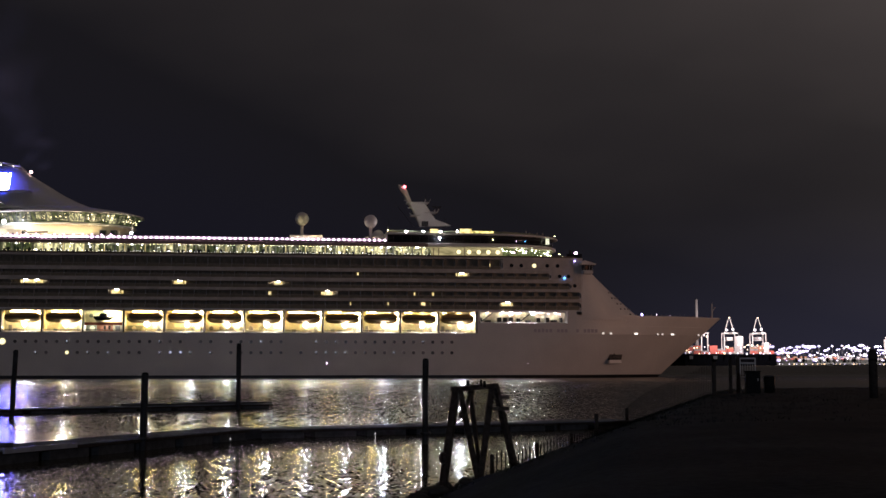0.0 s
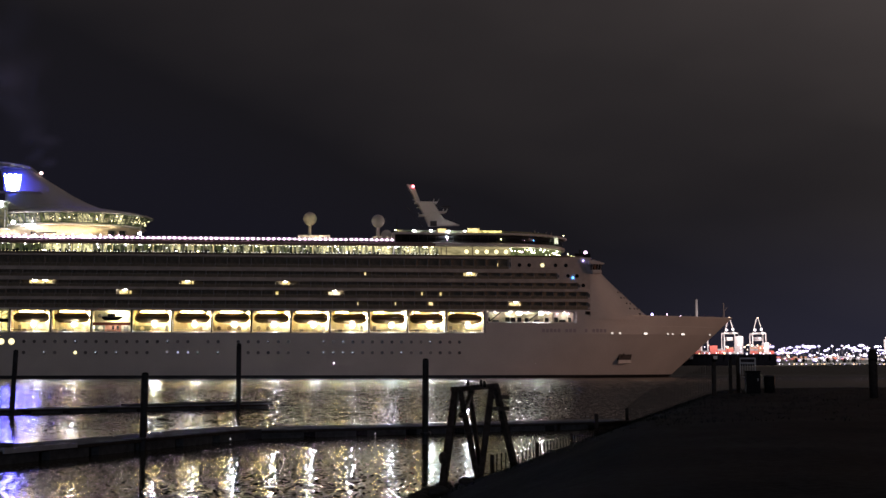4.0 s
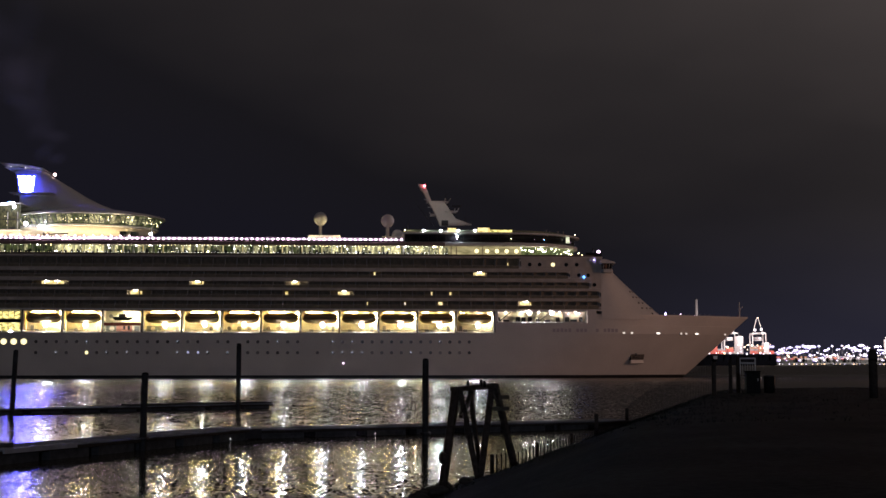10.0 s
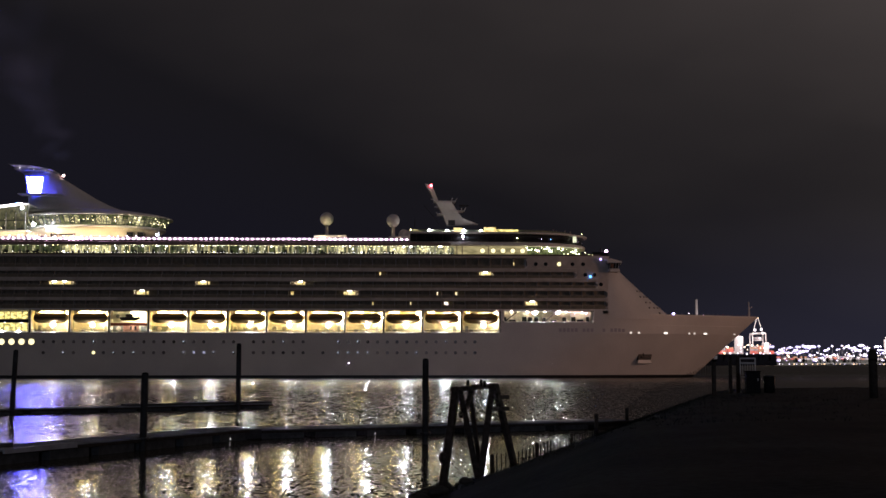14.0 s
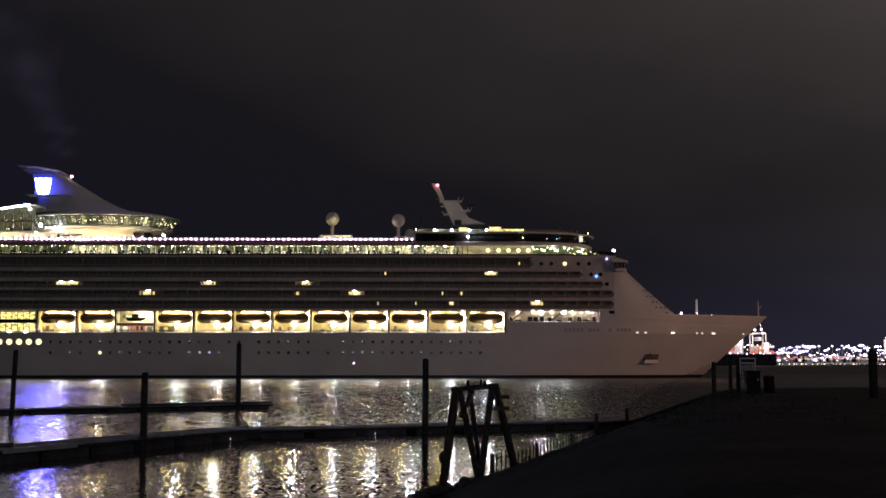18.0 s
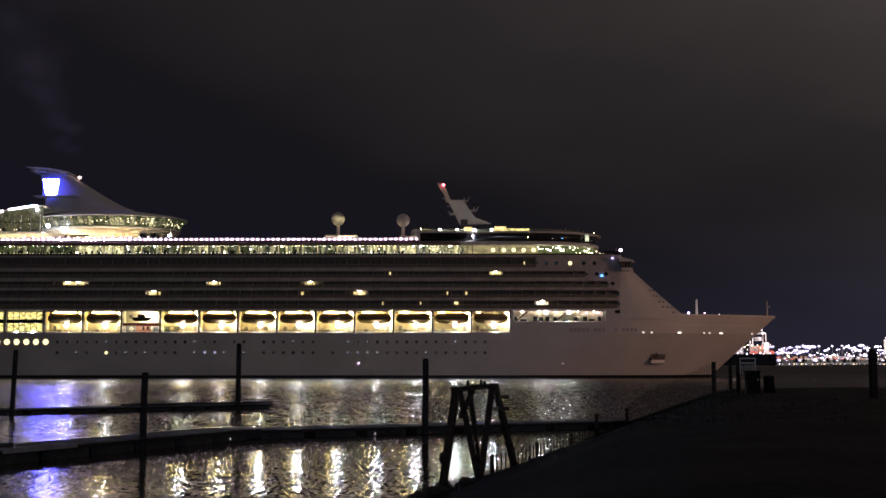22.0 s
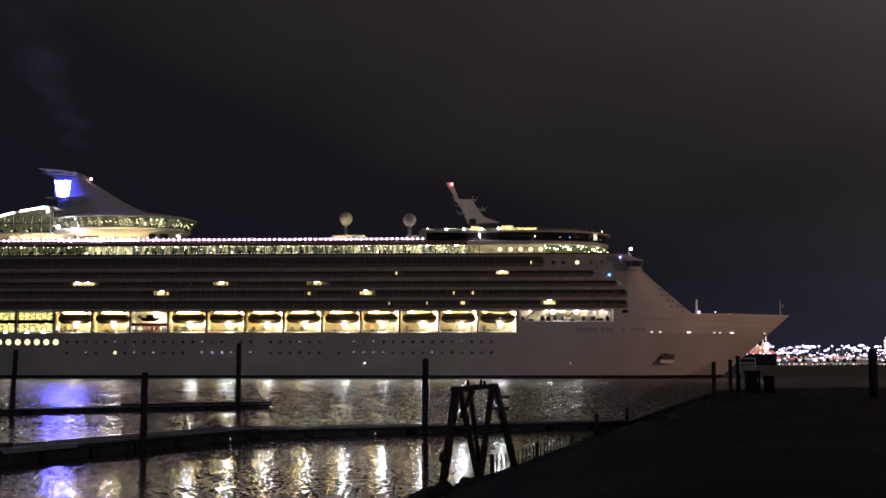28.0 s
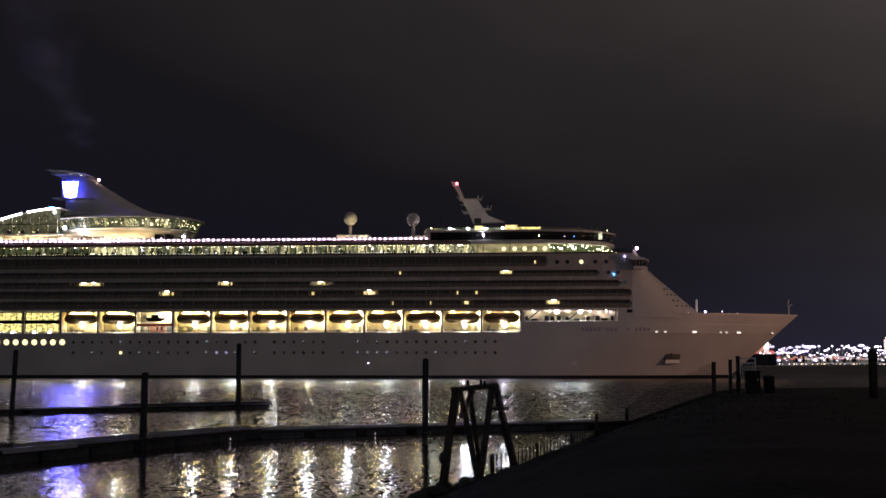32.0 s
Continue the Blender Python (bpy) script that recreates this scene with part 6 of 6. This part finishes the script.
def build_funnel(ship):
    rows = []
    for z, xa, xb, w in ((47.6, -117.6, -86.0, 11.0), (49.0, -117.5, -90.6, 8.4), (50.4, -117.5, -94.2, 6.6), (52.4, -117.6, -98.2, 5.4), (54.9, -118.0, -102.3, 4.7), (57.0, -118.6, -105.8, 4.3), (59.0, -119.0, -109.0, 4.1), (59.9, -119.2, -110.2, 4.0)):
        cx, a = (xa + xb) / 2, (xb - xa) / 2
        rows.append([(cx + a * math.copysign(abs(math.cos(t)) ** 0.8, math.cos(t)), w * math.copysign(abs(math.sin(t)) ** 0.8, math.sin(t)), z) for t in [2 * math.pi * k / 40 for k in range(40)]])
    fn = part("funnel", Mesh().loft(rows), PAINT, ship, "tall white tapering funnel rising from a round lounge")
    part("top_wing", Mesh().loft([[(x, -5.2, z) for x, z in ((-122.6, 61.9), (-116.0, 61.45), (-110.2, 60.5), (-110.0, 60.15), (-115, 60.95), (-121.4, 61.55))], [(x, 5.2, z) for x, z in ((-122.6, 61.9), (-116.0, 61.45), (-110.2, 60.5), (-110.0, 60.15), (-115, 60.95), (-121.4, 61.55))]], smooth=False), PAINT, fn, "flat wing across the funnel top")
    part("lower_wing", Mesh().plate([(-121.2, 60.65), (-116.0, 60.35), (-110.6, 59.8), (-110.6, 59.5), (-115.6, 59.95), (-120.4, 60.35)], -4.8, 4.8), PAINT, fn)
    for x in (-117, -114, -111.5):
        part("exhaust_pipe", Mesh().tube((x, 0, 60.0), (x - 0.5, 0, 61.6), 0.6, 0.6, 10), STEEL_DARK, fn)
    # bluish light added on the funnel top so that the smoke shows
    up = material("smoke_fill_glow", (0.5, 0.5, 0.9), 0.4, emit=(0.34, 0.34, 1.0), power=4.0)
    for x in (-119.5, -115.5, -112.0):
        # small emitter added between the wings to brighten their undersides
        part("wing_fill_light", Mesh().ball((x, -3.6, 60.95 - 0.1 * (x + 119.5)), 0.10, 6, 4), BALCONY_LAMP, fn)
        part("wing_strut", Mesh().bar((x, -4.2, 60.1 - 0.06 * (x + 119.5)), (x + 0.4, -4.2, 61.4 - 0.1 * (x + 119.5)), 0.14, 0.14), PAINT, fn)
    part("smoke_fill_light", Mesh().box(-119.0, -117.2, -1.0, 1.0, 61.95, 62.05, 0.02), up, fn, "bluish light added on the funnel top to brighten the exhaust")
    part("funnel_lamp", Mesh().ball((-107.7, -0.5, 59.2), 0.42), material("pink_lamp", (0.9, 0.7, 0.7), 0.4, emit=(1.0, 0.62, 0.6), power=10), fn, "pinkish white lamp at the funnel")
    part("lamp_arm", Mesh().bar((-109.5, -0.5, 59.4), (-107.7, -0.5, 58.8), 0.15, 0.15), PAINT, fn)
    # illuminated emblem: a plain shield with a notched top
    prof = [(-117.8, 58.5), (-116.6, 58.25), (-115.9, 58.6), (-114.8, 58.3), (-113.7, 58.6), (-113.0, 58.25), (-111.8, 58.5), (-112.1, 55.6), (-112.5, 53.4), (-114.6, 52.9), (-116.8, 53.4), (-117.3, 55.6)]
    prof = [(-114.5 + (q + 114.7) * 0.78, 55.75 + (r - 55.9) * 0.88) for q, r in prof]
    part("emblem", Mesh().plate(prof, -5.412, -5.406), SIGN, fn, "glowing pale blue emblem on the funnel side")
    # blue glow around the emblem, put in as an emitting plate
    edge = [(x + (x + 114.7) * 0.16, z + (z - 56) * 0.16) for x, z in prof]
    part("emblem_halo", Mesh().plate(edge, -5.40, -5.36), SIGN_BLOOM, fn, "deep blue emitting plate standing for the glow around the emblem")
    part("emblem_bracket", Mesh().box(-117, -112.5, -5.35, -3.0, 53.5, 58.0), PAINT, fn)
    # ledge added only to block the emblem's light from the funnel below
    part("emblem_light_shield", Mesh().box(-118.2, -106.0, -10.0, -5.0, 52.5, 52.62, 0.03), PAINT, fn, "white ledge added to keep the emblem's light off the funnel flank")
    # round lounge under the funnel
    cx = -98.0
    lg = part("lounge", Mesh().loft([ring(cx, 22.4, 17.5, 46.0), ring(cx, 22.4, 17.5, 46.35), ring(cx + 0.5, 19.0, 15.5, 47.1), ring(cx, 12.5, 11.6, 48.1)]), PAINT, ship, "white disc roof of the round lounge")
    part("lounge_glass", Mesh().loft([ring(cx, 19.9, 15.3, 43.2), ring(cx, 21.5, 16.7, 46.0)]), ROOM_DARK, lg, "slanted band of lounge windows")
    lrng = random.Random(31)
    for k in range(44):
        a = -math.pi * (k + 0.5) / 44
        c, s = math.cos(a), math.sin(a)
        a2 = -math.pi * (k + 1.5) / 44
        c2, s2 = math.cos(a2), math.sin(a2)
        right = math.cos((a + a2) / 2)
        odds = (0, 0, 0.3, 0.7) if 0.62 < right < 0.80 else ((0.1, 0.45, 0.4, 0.05) if 0.12 < right < 0.93 else (0.4, 0.5, 0.1, 0.0))
        glow = lrng.choices((ROOM_DARK, ROOM_DIM, ROOM_MID, ROOM_BRIGHT), odds)[0]
        q0, q1 = lrng.choice(((0.1, 0.9), (0.3, 0.9), (0.1, 0.6)))
        pts = []
        for q, o in ((q0, 0.03), (q1, 0.03), (q1, 0.10), (q0, 0.10)):
            ra, rb, z = 19.9 + 1.6 * q + o, 15.3 + 1.4 * q + o, 43.2 + 2.8 * q
            pts.append([(cx + ra * c, rb * s, z), (cx + ra * c2, rb * s2, z)])
        part("lounge_pane", Mesh().loft([[p[0] for p in pts], [p[1] for p in pts]], smooth=False), glow, lg)
        for q in range(lrng.choice((0, 1, 2, 3)) if right > -0.2 else lrng.choice((0, 0, 1))):
            u, h = lrng.uniform(0.1, 0.9), lrng.uniform(0.25, 0.9)
            ca, sa = c + (c2 - c) * u, s + (s2 - s) * u
            part("lounge_lamp", Mesh().ball((cx + (20.1 + 1.6 * h) * ca, (15.5 + 1.4 * h) * sa, 43.2 + 2.8 * h), lrng.choice((0.07, 0.1, 0.14)), 6, 4), LOUNGE_LAMP, lg)
        part("mullion", Mesh().bar((cx + 20.1 * c, 15.5 * s, 43.2), (cx + 21.7 * c, 16.9 * s, 46.0), 0.16, 0.16), STEEL_DARK, lg)
    part("lounge_sill", Mesh().loft([ring(cx, 20.0, 15.4, 42.6), ring(cx, 20.4, 15.8, 42.9), ring(cx, 20.2, 15.6, 43.2)]), PAINT, lg)
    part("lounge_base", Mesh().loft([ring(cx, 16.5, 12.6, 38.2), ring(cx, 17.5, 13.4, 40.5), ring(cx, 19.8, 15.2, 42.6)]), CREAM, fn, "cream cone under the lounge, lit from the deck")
    for x in (-82.5, -85.5):
        part("base_window", Mesh().box(x - 0.9, x + 0.9, -12.2, -9.0, 39.0, 41.4), GLASS_DARK, fn)
    # hidden lights added behind the railing to brighten the cone and deck wall
    for k in range(-7, 13):
        part("base_fill_light", Mesh().ball((-118 + 3.1 * k, -17.4, 38.75), 0.33), DECK_FLOOD, fn, "warm light added behind the railing to brighten the lounge base")
    part("lounge_pillar", Mesh().tube((-77.0, -12.2, 38.2), (-77.4, -12.6, 42.7), 0.22, 0.26, 10), PAINT, fn, "white pillar under the lounge rim")
    for k in range(15):
        x = -117.5 + 2.5 * k
        part("deck_lamp", Mesh().ball((x, -18.3, 39.55), 0.17, 8, 6), BULB, fn, "white lamp along the open deck")
        part("lamp_stand", Mesh().tube((x, -18.3, 38.2), (x, -18.3, 39.42), 0.05, 0.05, 6), RAIL, fn)
    # solarium arch aft of the lounge, with strips of light
    arc = [(-139 + 26 * i / 16, 48.6 - 3.6 * ((16 - i) / 16 * 1.35) ** 1.7) for i in range(17)]
    ar = part("solarium", Mesh().loft([[(x, -16.6, z), (x, -16.6, z + 0.35), (x, 14, z + 0.35), (x, 14, z)] for x, z in arc], smooth=False), PAINT, ship, "arched white roof of the glazed solarium")
    strip = material("arch_striplight", (0.9, 0.9, 0.9), 0.4, emit=(1.0, 0.9, 0.95), power=9)
    for i0, i1 in ((0, 4), (5, 9), (10, 13), (13, 15)):
        (xa, za), (xb, zb) = arc[i0], arc[i1]
        part("strip_light", Mesh().bar((xa, -16.75, za + 0.15), (xb, -16.75, zb + 0.15), 0.25, 0.55), strip, ar, "bright white strip light along the arch")
    smoke = interior("solarium_interior", (0.03, 0.034, 0.02), (0.17, 0.155, 0.08), 0.8, 2.4, 1.3, 4.0)
    part("solarium_glass", Mesh().plate(arc + [(-113, 41.35), (-139, 41.35)], -16.5, -16.3), smoke, ar, "smoky glass wall of the solarium, dimly lit within")
    srng = random.Random(9)
    for k in range(22):
        part("solarium_lamp", Mesh().ball((srng.uniform(-138, -114), -16.56, 41.6 + srng.choice((0.3, 0.9, 2.0, 2.6, 3.4))), srng.choice((0.07, 0.1, 0.15)), 6, 4), LOUNGE_LAMP, ar)
    for k in range(6):
        x = -137 + 4.2 * k
        part("solarium_table", Mesh().box(x, x + srng.uniform(0.8, 1.8), -16.9, -16.7, 41.35, 41.35 + srng.uniform(0.6, 1.4), 0.05), STEEL_DARK, ar)
    part("solarium_rail", Mesh().box(-139, -113, -16.7, -16.5, 44.0, 44.25), STEEL_DARK, ar)
    for k in range(10):
        x = -138 + 2.7 * k
        part("solarium_post", Mesh().tube((x, -16.62, 41.3), (x, -16.62, 45.4 + 0.1 * k), 0.1, 0.1, 6), RAIL, ar)
    part("solarium_deck", Mesh().box(-139, -113, -17.4, 14, 40.9, 41.35, 0.05), PAINT, ar)
    part("solarium_wall", Mesh().box(-139, -106, -16.8, 12, 38.2, 40.9), CREAM, ar, "cream deck wall in lamplight")
    for k in range(15):
        x = -138.2 + 2.1 * k + srng.uniform(-0.5, 0.5)
        w, h = srng.uniform(0.5, 1.3), srng.uniform(0.7, 1.5)
        chair = Mesh().box(x, x + w, -17.7, -17.0, 38.35, 38.35 + h * 0.45, 0.05)
        chair.box(x, x + 0.18, -17.7, -17.0, 38.35, 38.35 + h, 0.04)
        part("deck_chair", chair, STEEL_DARK, ar)
    part("blue_floodlamp", Mesh().box(-116.6, -115.6, -16.4, -15.6, 48.7, 49.2, 0.05), BLUE_LAMP, ar, "blue floodlamp under the emblem")
    part("white_floodlamp", Mesh().ball((-111.4, -16.8, 43.0), 0.5), COOL_FLOOD, ar, "white floodlamp")
    part("white_floodlamp", Mesh().ball((-114.6, -16.9, 47.6), 0.3), COOL_FLOOD, ar, "white floodlamp")
    part("white_floodlamp", Mesh().ball((-77.6, -13.4, 40.5), 0.34), LOUNGE_FLOOD, fn, "white floodlamp at the lounge door")
    part("white_floodlamp", Mesh().ball((-108.2, -14.6, 42.4), 0.35), COOL_FLOOD, fn, "white floodlamp at the lounge door")
    part("crane_jib", Mesh().bar((-106.5, -17.4, 39.9), (-99.5, -17.4, 40.2), 0.3, 0.35), STEEL_DARK, ar)
    part("jib_post", Mesh().tube((-106.2, -17.4, 38.2), (-106.2, -17.4, 40.4), 0.25, 0.25, 8), STEEL_DARK, ar)


def build_ship():
    ship = thing("cruise_ship", "large white multi-deck cruise ship, lights on, under way at night", "ship")
    build_hull(ship)
    for i, x0 in enumerate(BAYS[:14]):
        build_bay(ship, i, x0, BAYS[i + 1] if i < 14 else 19.4)
    build_balconies(ship)
    build_forward_opening(ship)
    build_upper_decks(ship)
    build_front(ship)
    build_funnel(ship)
    return ship


def build_smoke():
    """Thin exhaust above the funnel: loose puffs of many faint flakes that drift upward."""
    mat = bpy.data.materials.new("exhaust_flake")
    mat.use_nodes = True
    n, l = mat.node_tree.nodes, mat.node_tree.links
    b = n["Principled BSDF"]
    # the emblem's blue light is put into the smoke's base colour
    b.inputs["Base Color"].default_value = (0.55, 0.58, 0.98, 1)
    b.inputs["Roughness"].default_value = 1.0
    b.inputs["Specular IOR Level"].default_value = 0.0
    soft = n.new("ShaderNodeAttribute")
    soft.attribute_name = "thickness"
    l.new(soft.outputs["Fac"], b.inputs["Alpha"])
    rng = random.Random(77)
    puffs = []
    for k in range(7):
        m, density = Mesh(), []
        size = 3.4 + 1.3 * k
        for q in (-1, 1):
            c = Vector((q * size * 0.35, 2.0 * q, rng.uniform(-0.4, 0.4) * size))
            d = Vector((1, rng.gauss(0, 0.7), rng.gauss(0, 0.3))).normalized() * size * rng.uniform(0.7, 1.4)
            e = Vector((rng.gauss(0, 0.3), rng.gauss(0.3, 0.3), 1)).normalized() * size * rng.uniform(0.7, 1.6)
            thick = rng.uniform(0.16, 0.26) * (1.0 - 0.08 * k)
            rim = [q * math.pi / 9 for q in range(18)]
            vs = [c]
            for part_way in (0.35, 0.7, 1.0):
                vs += [c + (d * math.cos(q) + e * math.sin(q)) * part_way * (1 + 0.25 * noise.noise((3 * math.cos(q) + c.x, 3 * math.sin(q), c.z))) for q in rim]
            density += [thick] + [thick * 0.8] * 18 + [thick * 0.28] * 18 + [0.0] * 18
            fs = [(0, 1 + q, 1 + (q + 1) % 18) for q in range(18)]
            for j in range(2):
                fs += [(1 + 18 * j + q, 19 + 18 * j + q, 19 + 18 * j + (q + 1) % 18, 1 + 18 * j + (q + 1) % 18) for q in range(18)]
            m.add(vs, fs, True)
        me = m.data("exhaust_puff")
        me.attributes.new("thickness", "FLOAT", "POINT").data.foreach_set("value", density)
        puffs.append(thing("exhaust_puff", "thin exhaust smoke above the funnel, tinted blue for the emblem's light", "smoke", me, mat, group="exhaust smoke", kind="stuff"))
    return puffs


# ---------------------------------------------------------------- build
SEA = build_water()
build_ground()
build_tufts()
SHIP = build_ship()
PUFFS = build_smoke()
build_timber_frame()
build_stones()
build_bank_things()
build_piles()
build_port()
build_pontoons()


def motions():
    """The ship glides forward and swings its bow towards the bank; the ripples drift."""
    rows = [(0, -12.194, 376.075, 7.190), (2, -10.861, 375.699, 6.432), (4, -9.603, 375.342, 5.691), (6, -8.412, 375.000, 4.963), (8, -7.279, 374.666, 4.246),
            (10, -6.195, 374.337, 3.535), (12, -5.154, 374.007, 2.827), (14, -4.151, 373.670, 2.120), (16, -3.180, 373.321, 1.409), (18, -2.239, 372.955, 0.691),
            (20, -1.325, 372.567, -0.036), (22, -0.435, 372.150, -0.777), (24, 0.431, 371.700, -1.534), (26, 1.271, 371.211, -2.312), (28, 2.085, 370.679, -3.112),
            (30, 2.869, 370.099, -3.940), (32, 3.619, 369.466, -4.797)]
    walk(SHIP, [(t, pose(x, y, 0, 0, 0, a)) for t, x, y, a in rows])
    for k, puff in enumerate(PUFFS):
        x, z = -121.0 - 2.6 * k + 2.4 * math.sin(2.3 * k), 64.0 + 7.0 * k
        walk(puff, [(t, pose(x + 0.40 * t, 373.0, z + 0.22 * t, 0, 0, 0.5 * t)) for t in (0, 8, 16, 24, 32)])
    walk(SEA, [(t, pose(0.22 * t, -0.35 * t, 0)) for t in (0, 16, 32)])


motions()
